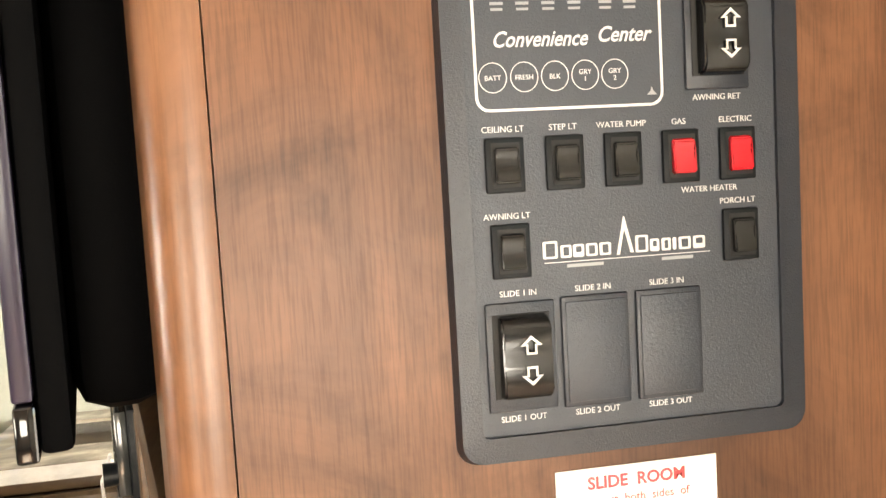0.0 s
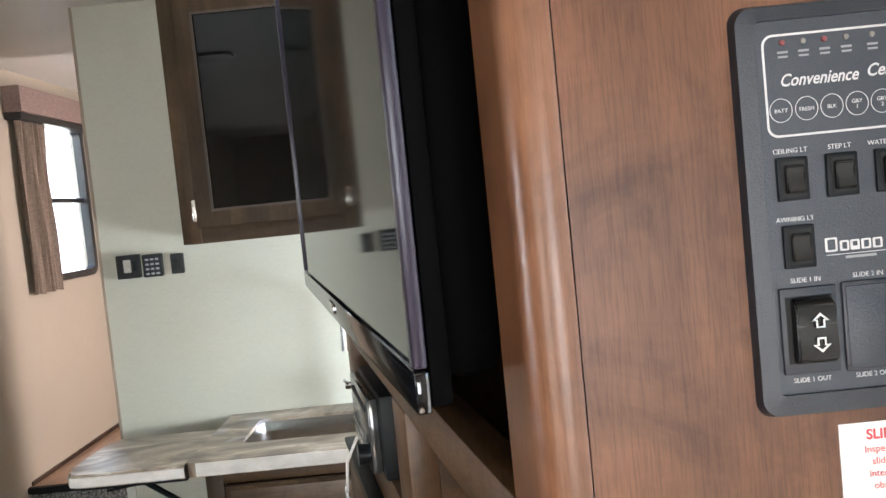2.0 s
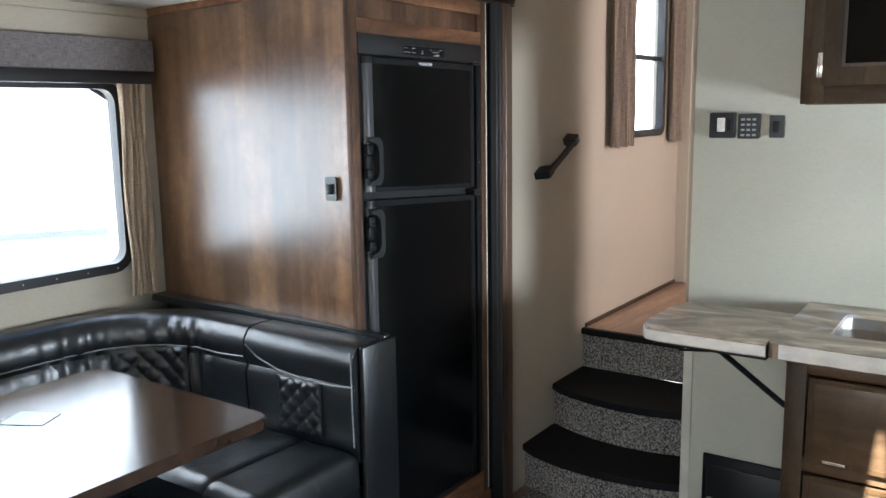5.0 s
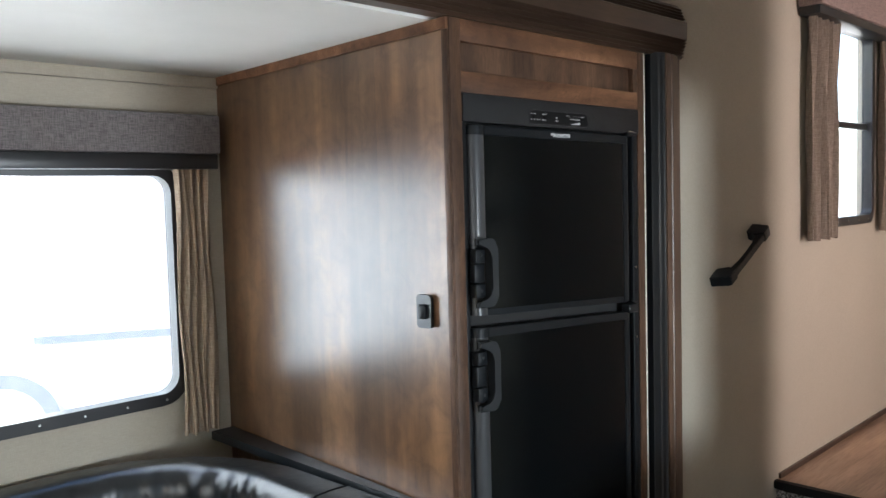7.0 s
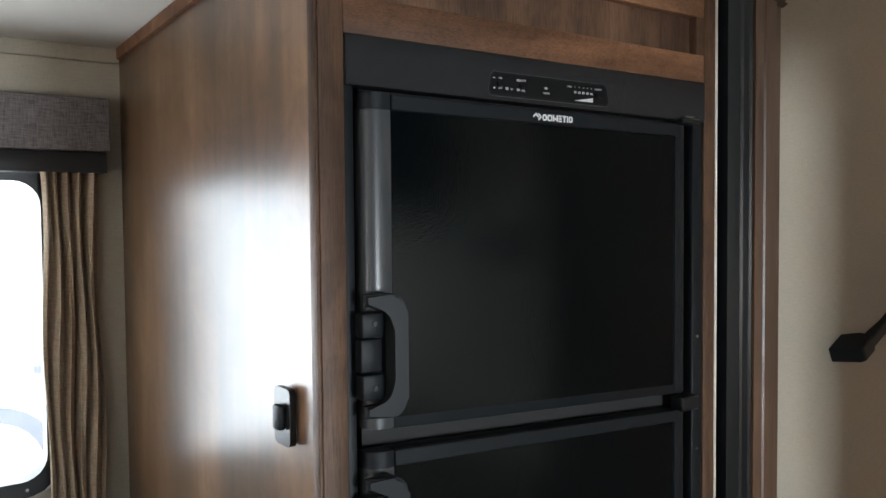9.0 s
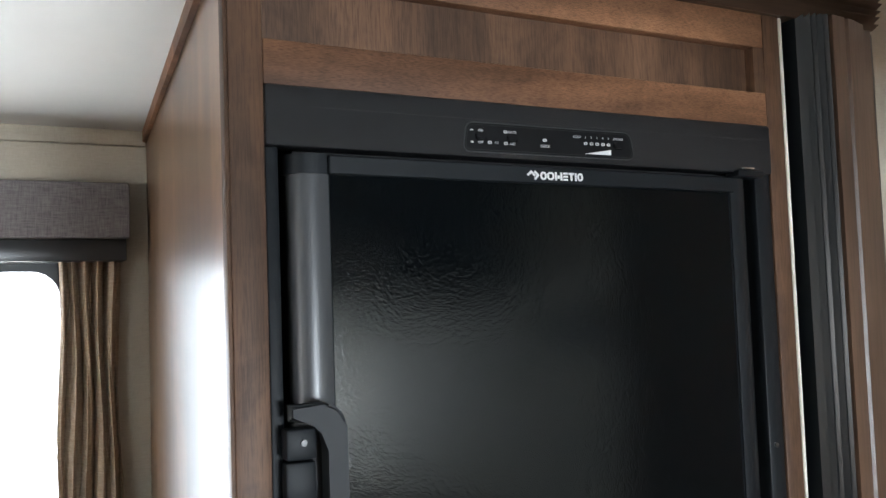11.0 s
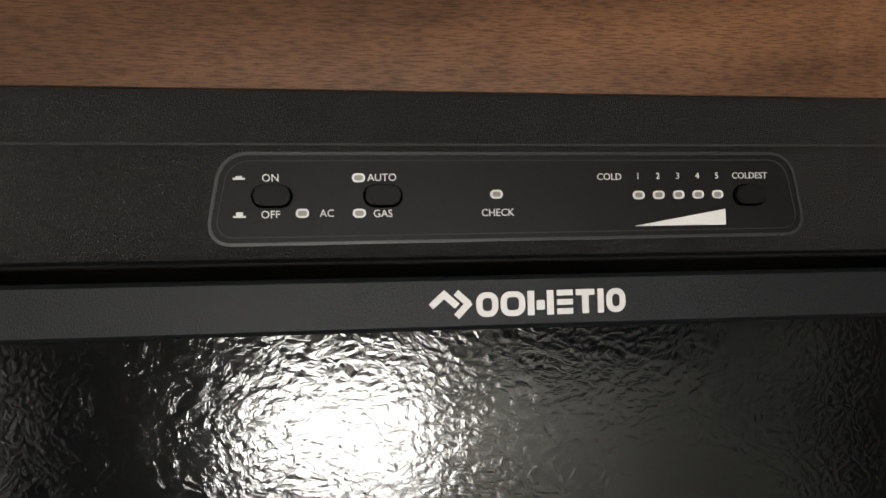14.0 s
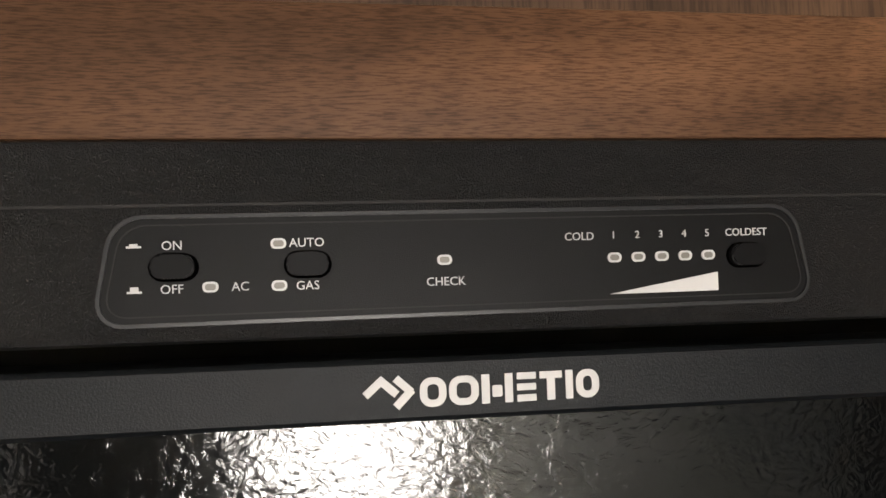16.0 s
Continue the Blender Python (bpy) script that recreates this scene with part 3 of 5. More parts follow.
st = thing("stairs", (-1.58, 3.05, 0.0), "three carpeted steps with black bullnose treads", "stairs")
for k, (z, yw, bulge, yb) in enumerate(((0.18, 3.07, 0.075, 3.34), (0.36, 3.325, 0.085, 3.62), (0.54, 3.60, 0.0, 3.68))):
    e = step_edge(yw, bulge)
    back = [(-1.236, yb), (-1.92, yb)]
    bm = bmesh.new()
    prism(bm, [(x, y + 0.022) for x, y in e] + back, "z", z - 0.18 + (0.0 if k else 0.0), z - 0.028)
    part("riser", bm, M_CARPET, st, "speckled grey carpet riser")
    bm = bmesh.new()
    yb2 = yb if k < 2 else 3.625
    prism(bm, e + [(-1.236, yb2), (-1.92, yb2)], "z", z - 0.028, z)
    es = [x for x in bm.edges if all(abs(v.co.z - z) < 1e-5 for v in x.verts) and all(v.co.y < yb2 - 0.01 for v in x.verts)]
    es += [x for x in bm.edges if all(abs(v.co.z - z + 0.028) < 1e-5 for v in x.verts) and all(v.co.y < yb2 - 0.01 for v in x.verts)]
    bmesh.ops.bevel(bm, geom=es, offset=0.009, segments=3, affect="EDGES", profile=0.5)
    part("tread", bm, M_RUBBER, st, "black rubbery tread" if k < 2 else "black landing edge strip", True)
structure("landing_floor", (-1.92, 0.0, 3.68, 4.80, 0.46, 0.538), M_LANDING)
structure("landing_floor_strip", (-1.92, -1.24, 3.626, 3.68, 0.47, 0.538), M_LANDING)
structure("baseboard", (-1.92, -1.912, 3.64, 4.80, 0.538, 0.556), M_MOLD)

# grab handle on the wall
g = thing("grab_handle", (-1.92, 3.31, 1.24), "slanted black plastic grab handle on the tan wall by the stairs", "handle")
gc, gs = math.cos(radians(27)), math.sin(radians(27))
GM = Matrix(((0, 1, 0, -1.9198), (gc, 0, gs, 3.168), (gs, 0, -gc, 1.250), (0, 0, 0, 1)))
strap = [(0.048, 0.034), (0.07, 0.040), (0.11, 0.0435), (0.16, 0.044), (0.21, 0.042), (0.246, 0.036), (0.262, 0.030), (0.262, 0.0575), (0.16, 0.0565), (0.048, 0.0575)]
for nm, pts, wide in (("grip", strap, 0.011), ("foot", [(-0.006, 0.0), (0.004, 0.052), (0.012, 0.059), (0.050, 0.059), (0.060, 0.034), (0.052, 0.018), (0.046, 0.0)], 0.0155), ("foot", [(0.268, 0.0), (0.262, 0.018), (0.252, 0.030), (0.260, 0.059), (0.300, 0.059), (0.309, 0.052), (0.316, 0.0)], 0.0155)):
    bm = bmesh.new()
    prism(bm, pts, "z", -wide, wide)
    bmesh.ops.bevel(bm, geom=bm.edges[:], offset=0.0018, segments=2, affect="EDGES")
    bmesh.ops.transform(bm, matrix=GM, verts=bm.verts[:])
    part(nm, bm, M_PLAST, g, "wide black foot screwed to the wall" if nm == "foot" else "straight black strap", True)

# ---- refrigerator and its cabinet ----
fc = thing("refrigerator_cabinet", (-2.35, 2.40, 0.12), "brown wood-print cabinet built round the refrigerator", "cabinet")
bm = bmesh.new()
prism(bm, [(-2.84, 2.118), (-1.905, 2.0615), (-1.905, 2.078), (-2.84, 2.136)], "z", 0.12, 1.86)
part("side_panel", bm, M_PANEL, fc, "walnut-print side panel with a soft sheen")
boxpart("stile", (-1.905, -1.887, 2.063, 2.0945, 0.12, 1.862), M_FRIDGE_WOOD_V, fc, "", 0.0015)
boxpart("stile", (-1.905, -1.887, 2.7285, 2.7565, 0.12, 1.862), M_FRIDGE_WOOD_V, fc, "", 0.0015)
boxpart("rail", (-1.905, -1.8875, 2.0945, 2.7285, 1.7205, 1.762), M_FRIDGE_WOOD, fc, "", 0.0015)
boxpart("rail", (-1.905, -1.8875, 2.0945, 2.7285, 1.819, 1.862), M_FRIDGE_WOOD, fc, "", 0.0015)
boxpart("rail", (-1.905, -1.8875, 2.0945, 2.7285, 0.125, 0.205), M_FRIDGE_WOOD, fc, "", 0.0015)
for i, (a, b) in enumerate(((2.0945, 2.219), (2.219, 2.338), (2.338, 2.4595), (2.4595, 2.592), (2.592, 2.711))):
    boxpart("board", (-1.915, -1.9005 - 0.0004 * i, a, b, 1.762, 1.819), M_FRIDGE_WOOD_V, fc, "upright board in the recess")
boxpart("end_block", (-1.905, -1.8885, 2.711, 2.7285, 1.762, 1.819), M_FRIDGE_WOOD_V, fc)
bm = bmesh.new()
prism(bm, [(-2.84, 2.110), (-1.886, 2.052), (-1.886, 2.0595), (-2.84, 2.1175)], "z", 1.838, 1.860)
part("edge_trim", bm, M_FRIDGE_WOOD, fc, "thin wood strip along the ceiling")
boxpart("edge_trim", (-1.905, -1.889, 2.0595, 2.0632, 0.12, 1.846), M_FRIDGE_WOOD_V, fc, "thin wood edge", 0.001)

fr = thing("refrigerator", (-2.2, 2.41, 0.205), "black two-door refrigerator with wrinkled panels and grey grips", "refrigerator")
boxpart("body", (-2.55, -1.915, 2.128, 2.722, 0.206, 1.72), M_GAP, fr)
bm = bmesh.new()
box(bm, -1.91, -1.884, 2.0947, 2.728, 1.664, 1.7203, 0.003, 2)
for q in bm.verts:
    if q.co.z < 1.69:
        q.co.z -= 0.0075 * (q.co.y - 2.0947)
part("control_fascia", bm, M_FASCIA, fr, "black control fascia over the doors", True)
boxpart("fascia_line", (-1.8845, -1.8835, 2.135, 2.722, 1.7010, 1.7018), M_GAP, fr)
boxpart("side_frame", (-1.91, -1.889, 2.0947, 2.107, 0.206, 1.664), M_PLAST, fr, "", 0.002)
boxpart("side_frame", (-1.91, -1.889, 2.703, 2.728, 0.206, 1.664), M_PLAST, fr, "", 0.002)
XD = -1.884


def settle(ob):
    """The doors hang a little lower on their hinge side."""
    off = root_of(ob).location
    for v in ob.data.vertices:
        z, y = v.co.z + off.z, v.co.y + off.y
        v.co.z -= (0.058 * max(0.0, 1 - abs(z - 1.245) / 0.4) + (0.008 if z > 1.5 else 0.0)) * (y - 2.41)
    return ob


for nm, z0, z1, cap in (("freezer_door", 1.262, 1.6555, True), ("fridge_door", 0.215, 1.238, False)):
    d = settle(boxpart(nm, (-1.91, XD - 0.002, 2.15, 2.658, z0, z1), M_PLAST, fr, "black door", 0.002))
    settle(boxpart("door_panel", (XD - 0.0025, XD - 0.0008, 2.1535, 2.652, z0 + 0.014, z1 - 0.0185), M_WRINKLE, d, "wrinkled black door panel"))
    bm = bmesh.new()
    prism(bm, [(-1.905, 2.117), (-1.895, 2.1175), (-1.886, 2.122), (-1.8825, 2.130), (-1.8815, 2.139), (-1.883, 2.148), (-1.8845, 2.152), (-1.905, 2.152)], "z", z0 + 0.002, z1 - 0.0185)
    settle(part("edge_strip", bm, M_EDGE, d, "rounded satin grey edge strip", True))
    bm = bmesh.new()
    prism(bm, [(-1.905, 2.115), (-1.892, 2.116), (-1.884, 2.121), (-1.8805, 2.130), (-1.8795, 2.139), (-1.8815, 2.15), (-1.905, 2.154)], "z", z1 - 0.0185, z1)
    box(bm, -1.905, -1.8815, 2.152, 2.66, z1 - 0.0185, z1, 0.0015, 1)
    settle(part("top_cap", bm, M_PLAST, d, "plain black cap strip", True))
    bm = bmesh.new()
    prism(bm, [(-1.905, 2.655), (-1.884, 2.655), (-1.8825, 2.664), (-1.8845, 2.676), (-1.892, 2.686), (-1.905, 2.69)], "z", z0 + 0.002, z1 - 0.001)
    settle(part("hinge_edge", bm, M_PLAST, d, "rounded black hinge-side edge", True))
    hz0, hz1 = (1.304, 1.430) if cap else (1.096, 1.226)
    hz0, hz1 = (1.318, 1.414) if cap else (1.110, 1.210)
    for za, zb, out in ((hz0, hz0 + 0.028, -1.866), (hz0 + 0.030, hz1 - 0.029, -1.8695), (hz1 - 0.027, hz1, -1.866)):
        boxpart("latch_block", (-1.884, out, 2.1015, 2.129, za, zb), M_PLAST, d, "dark latch block", 0.0025)
    top, low = hz1 + 0.021, hz0 - 0.020
    outer = [(2.104, top), (2.132, top)] + [(2.134 + 0.018 * math.sin(radians(a)), top - 0.020 + 0.020 * math.cos(radians(a))) for a in range(10, 91, 16)]
    outer += [(2.152, top - 0.04), (2.152, low + 0.04)] + [(2.134 + 0.018 * math.cos(radians(a)), low + 0.020 - 0.020 * math.sin(radians(a))) for a in range(0, 81, 16)] + [(2.132, low), (2.104, low)]
    inner = [(2.104, low + 0.014), (2.124, low + 0.015), (2.132, low + 0.023), (2.1345, low + 0.04), (2.1345, top - 0.04), (2.132, top - 0.023), (2.124, top - 0.015), (2.104, top - 0.014)]
    bm = bmesh.new()
    prism(bm, outer + inner, "x", -1.872, -1.852)
    for q in bm.verts:
        if q.co.x > -1.86:
            q.co.x -= 0.55 * max(0.0, 2.126 - q.co.y)
    bmesh.ops.bevel(bm, geom=[e for e in bm.edges if max(q.co.x for q in e.verts) > -1.868 and len({round(q.co.x > -1.871) for q in e.verts}) == 1], offset=0.0035, segments=3, affect="EDGES")
    part("grip", bm, M_GREYH, d, "dark grey flat curved grip", True)
    for zz in (hz0 + 0.013, hz1 - 0.012):
        bm = bmesh.new()
        screw(bm, (-1.8655, 2.117, zz), 0.0035, "x")
        part("latch_screw", bm, M_RIDGE, d)
for zz in (1.66, 1.231):
    bm = bmesh.new()
    box(bm, -1.90, -1.876, 2.664, 2.706, zz - (0.006 if zz > 1.5 else 0.011), zz + (0.003 if zz > 1.5 else 0.011), 0.002, 1)
    part("hinge", bm, M_PLAST2, fr, "black door hinge", True)
for zz in (1.33, 1.228, 1.155, 0.255):
    bm = bmesh.new()
    screw(bm, (-1.888, 2.713, zz), 0.0035, "x", 0.003)
    part("frame_screw", bm, M_STEEL, fr, "bright frame screw")
boxpart("hinge_pin", (-1.886, -1.8755, 2.668, 2.69, 1.6632, 1.6655), M_STEEL, fr, "bright hinge strip", 0.0008)

# controls on the fascia, in place of y, z
XF = -1.8838


def slanted(y0, y1, z0, z1, r, lean):
    """A rounded outline whose sides lean outward towards the bottom."""
    mid = (y0 + y1) / 2
    return [(y + (lean if y > mid else -lean) * (z1 - z) / (z1 - z0), z) for y, z in rounded(y0, y1, z0, z1, r)]


bm = bmesh.new()
prism(bm, slanted(2.2995, 2.5055, 1.6685, 1.6978, 0.0075, 0.0055), "x", XF - 0.001, XF)
cp = part("control_plate", bm, M_PLATE, fr, "smooth black control plate")
bm = bmesh.new()
ring(bm, slanted(2.2985, 2.5065, 1.6675, 1.6988, 0.0085, 0.0055), slanted(2.2996, 2.5054, 1.6686, 1.6977, 0.0075, 0.0055), "x", XF - 0.001, XF + 0.0006)
part("plate_outline", bm, M_RIDGE, cp, "low grey ridge round the plate")
bm = bmesh.new()
ring(bm, slanted(2.3012, 2.5038, 1.6702, 1.6961, 0.0065, 0.0053), slanted(2.3016, 2.5034, 1.6706, 1.6957, 0.0062, 0.0053), "x", XF, XF + 0.0002)
part("plate_groove", bm, M_GAP, cp, "fine dark groove")
for y0, y1, zc in ((2.3090, 2.3210, 1.6842), (2.3460, 2.3580, 1.6840), (2.4830, 2.4950, 1.6830)):
    # flat black outline as the button's shadow, wider to the right and below
    bm = bmesh.new()
    prism(bm, rounded(y0 - 0.0007, y1 + 0.0010, zc - 0.0042, zc + 0.0037, 0.0040), "x", XF, XF + 0.0003)
    part("button_shade", bm, M_BUTTON_SHADE, cp)
    bm = bmesh.new()
    prism(bm, rounded(y0, y1, zc - 0.0034, zc + 0.0034, 0.0032), "x", XF, XF + 0.0026)
    bmesh.ops.bevel(bm, geom=[e for e in bm.edges if all(q.co.x > XF + 0.002 for q in e.verts)], offset=0.0006, segments=2, affect="EDGES")
    part("button", bm, M_BUTTON, cp, "small black push button", True)
lamps = [(2.3250, 1.6782), (2.3440, 1.6900), (2.3440, 1.6780), (2.3920, 1.6840)] + [(2.4450 + 0.00775 * k, 1.6832) for k in range(5)]
for yc, zc in lamps:
    bm = bmesh.new()
    ring(bm, rounded(yc - 0.0022, yc + 0.0022, zc - 0.0015, zc + 0.0015, 0.0014), rounded(yc - 0.0015, yc + 0.0015, zc - 0.0009, zc + 0.0009, 0.0008), "x", XF, XF + 0.0006)
    part("lamp_ring", bm, M_WHITE, cp, "tiny white lamp ring")
    boxpart("lamp_lens", (XF, XF + 0.0003, yc - 0.0017, yc + 0.0017, zc - 0.0011, zc + 0.0011), M_LED, cp)
bm = bmesh.new()
prism(bm, [(2.4430, 1.6720), (2.4790, 1.6720), (2.4790, 1.6778)], "x", XF, XF + 0.0003)
part("wedge_print", bm, M_WHITE, cp, "white rising wedge")
words = [("ON", 2.3148, 1.6900, 0.0040), ("OFF", 2.3146, 1.6778, 0.0040), ("AC", 2.3332, 1.6780, 0.0040), ("AUTO", 2.3520, 1.6900, 0.0040), ("GAS", 2.3520, 1.6777, 0.0040), ("CHECK", 2.3923, 1.6775, 0.0040), ("COLD", 2.4340, 1.6898, 0.0038), ("COLDEST", 2.4893, 1.6900, 0.0037)]
for w_, y_, z_, s_ in words + [(str(k + 1), 2.4450 + 0.00775 * k, 1.6900, 0.0036) for k in range(5)]:
    lettering(w_, y_, z_, s_ * 0.9, "x", XF + 0.0002, M_WHITE, cp)
for zz, hh in ((1.6902, 0.0006), (1.6776, 0.0012)):
    boxpart("switch_mark", (XF, XF + 0.0003, 2.3035, 2.3057, zz, zz + hh), M_WHITE, cp)
    boxpart("switch_mark", (XF, XF + 0.0002, 2.3026, 2.3066, zz - 0.0006, zz), M_WHITE, cp)
# maker's mark: two chevrons and plain block shapes
XL = -1.8812
bm = bmesh.new()
def bar(bm, p, q, w, up=0.0004):
    p, q = Vector(p), Vector(q)
    d = (q - p).normalized()
    s = Vector((-d.y, d.x)) * w / 2
    prism(bm, [tuple(p + s), tuple(p - s), tuple(q - s), tuple(q + s)], "x", XL, XL + up)
bar(bm, (2.3672, 1.6456), (2.3725, 1.6502), 0.0023)
bar(bm, (2.3712, 1.6502), (2.3763, 1.6456), 0.0023, 0.0005)
bar(bm, (2.3760, 1.6502), (2.3806, 1.6460), 0.0023)
bar(bm, (2.3808, 1.6468), (2.3760, 1.6420), 0.0023, 0.0005)
part("mark_chevrons", bm, M_WHITE, fr, "white double chevron mark")
ML, MH = 1.6415, 1.6500
for y, w_, bars in ((2.3830, 0.0078, 0), (2.3916, 0.0088, 0), (2.4013, 0.0024, 1), (2.4045, 0.0030, 2), (2.4083, 0.0024, 1), (2.4120, 0.0058, 3), (2.4212, 0.0024, 1), (2.4190, 0.0068, 4), (2.4270, 0.0022, 1), (2.4302, 0.0072, 0)):
    bm = bmesh.new()
    if bars == 0:
        ring(bm, rounded(y, y + w_, ML, MH, 0.0034), rounded(y + 0.0022, y + w_ - 0.0022, ML + 0.0020, MH - 0.0020, 0.0014), "x", XL, XL + 0.0004)
    elif bars == 1:
        prism(bm, rounded(y, y + w_, ML, MH, 0.0002), "x", XL, XL + 0.0004)
    elif bars == 2:
        prism(bm, rounded(y, y + w_, ML + 0.0018, ML + 0.0052, 0.0006), "x", XL, XL + 0.0004)
    elif bars == 3:
        for k in range(3):
            prism(bm, rounded(y, y + w_, ML + 0.00325 * k, ML + 0.00325 * k + 0.0020, 0.0002), "x", XL, XL + 0.0004)
    else:
        prism(bm, rounded(y, y + w_, MH - 0.0021, MH, 0.0002), "x", XL, XL + 0.0005)
    part("mark_block", bm, M_WHITE, fr, "white block of the maker's mark")

# wall switch on the wood panel
sw = thing("light_switch", (-1.966, 2.06, 1.29), "small black rocker switch on the walnut-print panel", "switch")
bm = bmesh.new()
prism(bm, rounded(-1.987, -1.946, 1.257, 1.324, 0.008), "y", 2.06, 2.052)
part("switch_plate", bm, M_PLAST2, sw, "", True)
boxpart("rocker", (-1.975, -1.957, 2.043, 2.0525, 1.276, 1.305), M_PLAST, sw, "black rocker", 0.003)

# ---- dinette ----
BT = 0.88
bo = thing("dinette_booth", (-2.3, 1.5, 0.12), "u-shaped black vinyl dinette bench with quilted backs and pale stitching", "bench")
path = [(-1.80, 1.93), (-2.40, 1.93), (-2.58, 1.88), (-2.68, 1.76), (-2.72, 1.6), (-2.72, 0.3)]


def cushion(name, pts, depth, z0, z1, label, puff=0.012, mat=None):
    """A long padded back that follows a line in plan; its face is the line, its depth lies to the right of the way walked."""
    bm = bmesh.new()
    dense = []
    for a, b in zip(pts, pts[1:]):
        n = max(1, int((Vector(b) - Vector(a)).length / 0.012))
        dense += [(a[0] + (b[0] - a[0]) * i / n, a[1] + (b[1] - a[1]) * i / n) for i in range(n)]
    dense.append(pts[-1])
    N = len(dense)
    prof = [(0.006, 0.0), (0.0, 0.08), (-puff, 0.35), (-puff, 0.6), (-puff * 0.3, 0.66), (-puff * 1.2, 0.74), (-puff * 1.2, 0.9), (0.003, 0.97), (0.018, 1.0), (0.5, 1.005), (0.9, 1.0), (1.0, 0.96), (1.0, 0.0)]
    rows = []
    for i, p in enumerate(dense):
        a, b = Vector(dense[max(i - 1, 0)]), Vector(dense[min(i + 1, N - 1)])
        d = (b - a).normalized()
        s = Vector((d.y, -d.x))
        bend = (Vector(dense[min(i + 10, N - 1)]) - b).angle(a - Vector(dense[max(i - 10, 0)]), 0) if 10 < i < N - 11 else 0
        w = math.sin(i * 0.35) * 0.0008 + 0.007 * min(1.0, bend / 0.3) * math.sin(i * 1.25 + 0.8 * math.sin(i * 0.31)) ** 3
        rows.append([])
        for k, (o, h) in enumerate(prof):
            dist = o * depth if o >= 0.4 else o + (w * (1.0 if k < 5 else 0.8) * (0.3 if k == 4 or k == 7 else 1.0) if 0 < k < 8 else 0)
            q = Vector(p) + s * dist
            rows[-1].append(bm.verts.new((q.x, q.y, z0 + (z1 - z0) * h)))
    for r0, r1 in zip(rows, rows[1:]):
        for k in range(len(prof)):
            j = (k + 1) % len(prof)
            bm.faces.new((r0[k], r0[j], r1[j], r1[k]))
    bm.faces.new(rows[0][::-1])
    bm.faces.new(rows[-1])
    return part(name, bm, mat or M_LEATHER, bo, label, True)


cushion("back_cushion", [(-1.793, 1.935), (-2.212, 1.935)], 0.115, 0.55, BT, "short black vinyl back with quilted inset")
cushion("back_cushion", [(-2.220, 1.935), (-2.42, 1.93), (-2.53, 1.90), (-2.62, 1.84), (-2.68, 1.75), (-2.705, 1.64), (-2.71, 1.5), (-2.71, 0.3)], 0.11, 0.55, BT, "long curved black vinyl back with creased corner")


def quilt(line, z0, z1, nu, nv, parent, label):
    """A panel of stitched diamonds that follows a line in plan; its face stands 3 mm proud of the cushion."""
    bm = bmesh.new()
    seg = [(Vector(b) - Vector(a)).length for a, b in zip(line, line[1:])]
    total = sum(seg)

    def on(u):
        d = u * total
        for a, b, q in zip(line, line[1:], seg):
            if d <= q + 1e-9:
                t = (Vector(b) - Vector(a)).normalized()
                return Vector(a) + t * d, Vector((-t.y, t.x))
            d -= q
        t = (Vector(line[-1]) - Vector(line[-2])).normalized()
        return Vector(line[-1]), Vector((-t.y, t.x))

    NU, NV = nu * 14, nv * 12
    front, back = [], []
    for j in range(NV + 1):
        v = j / NV
        fr_, bk = [], []
        for i in range(NU + 1):
            u = i / NU
            p, nrm = on(u)
            h = 0.0095 * (abs(math.sin(math.pi * (u * nu + v * nv)) * math.sin(math.pi * (u * nu - v * nv)))) ** 0.38
            edge = min(u, 1 - u, v, 1 - v)
            h *= min(1, edge * 14)
            q = p + nrm * (0.001 + h)
            r = p - nrm * 0.004
            z = z0 + (z1 - z0) * v
            fr_.append(bm.verts.new((q.x, q.y, z)))
            bk.append(bm.verts.new((r.x, r.y, z)))
        front.append(fr_)
        back.append(bk)
    for j in range(NV):
        for i in range(NU):
            bm.faces.new((front[j][i], front[j][i + 1], front[j + 1][i + 1], front[j + 1][i]))
        for i in (0, NU):
            bm.faces.new((front[j][i], front[j + 1][i], back[j + 1][i], back[j][i]))
    for i in range(NU):
        for j in (0, NV):
            bm.faces.new((front[j][i], front[j][i + 1], back[j][i + 1], back[j][i]))
        bm.faces.new((back[0][i], back[0][i + 1], back[NV][i + 1], back[NV][i]))
    part("quilted_inset", bm, M_LEATHER, parent, label, True)


quilt([(-1.912, 1.9215), (-2.081, 1.9215)], 0.60, 0.760, 3, 3, bo, "diamond-quilted inset")
quilt([(-2.465, 1.904), (-2.535, 1.885), (-2.612, 1.828), (-2.658, 1.762)], 0.60, 0.785, 4, 3, bo, "curved diamond-quilted inset")


def piping(pts, r, label="", mat=None):
    bm = bmesh.new()
    tube(bm, pts, r, 6)
    part("piping", bm, mat or M_PIPE, bo, label, True)


YC = 1.9195
piping([(-1.797, YC, 0.772), (-1.88, YC, 0.764), (-1.98, YC, 0.765), (-2.08, YC, 0.777), (-2.16, YC, 0.80), (-2.21, YC, 0.832)], 0.0028, "pale curved seam")
piping([(-2.224, YC, 0.792), (-2.33, YC, 0.785), (-2.43, 1.915, 0.79), (-2.53, 1.882, 0.79), (-2.61, 1.824, 0.79), (-2.665, 1.745, 0.788), (-2.695, 1.64, 0.785), (-2.70, 1.2, 0.785)], 0.0026, "pale seam")
piping([(-1.797, YC, 0.868), (-1.796, YC, 0.77), (-1.797, YC + 0.004, 0.60)], 0.0026, "pale edge seam")
for xx in (-2.081, -1.912):
    piping([(xx, YC - 0.001, 0.60), (xx, YC - 0.001, 0.762)], 0.0012, "", M_GAP)
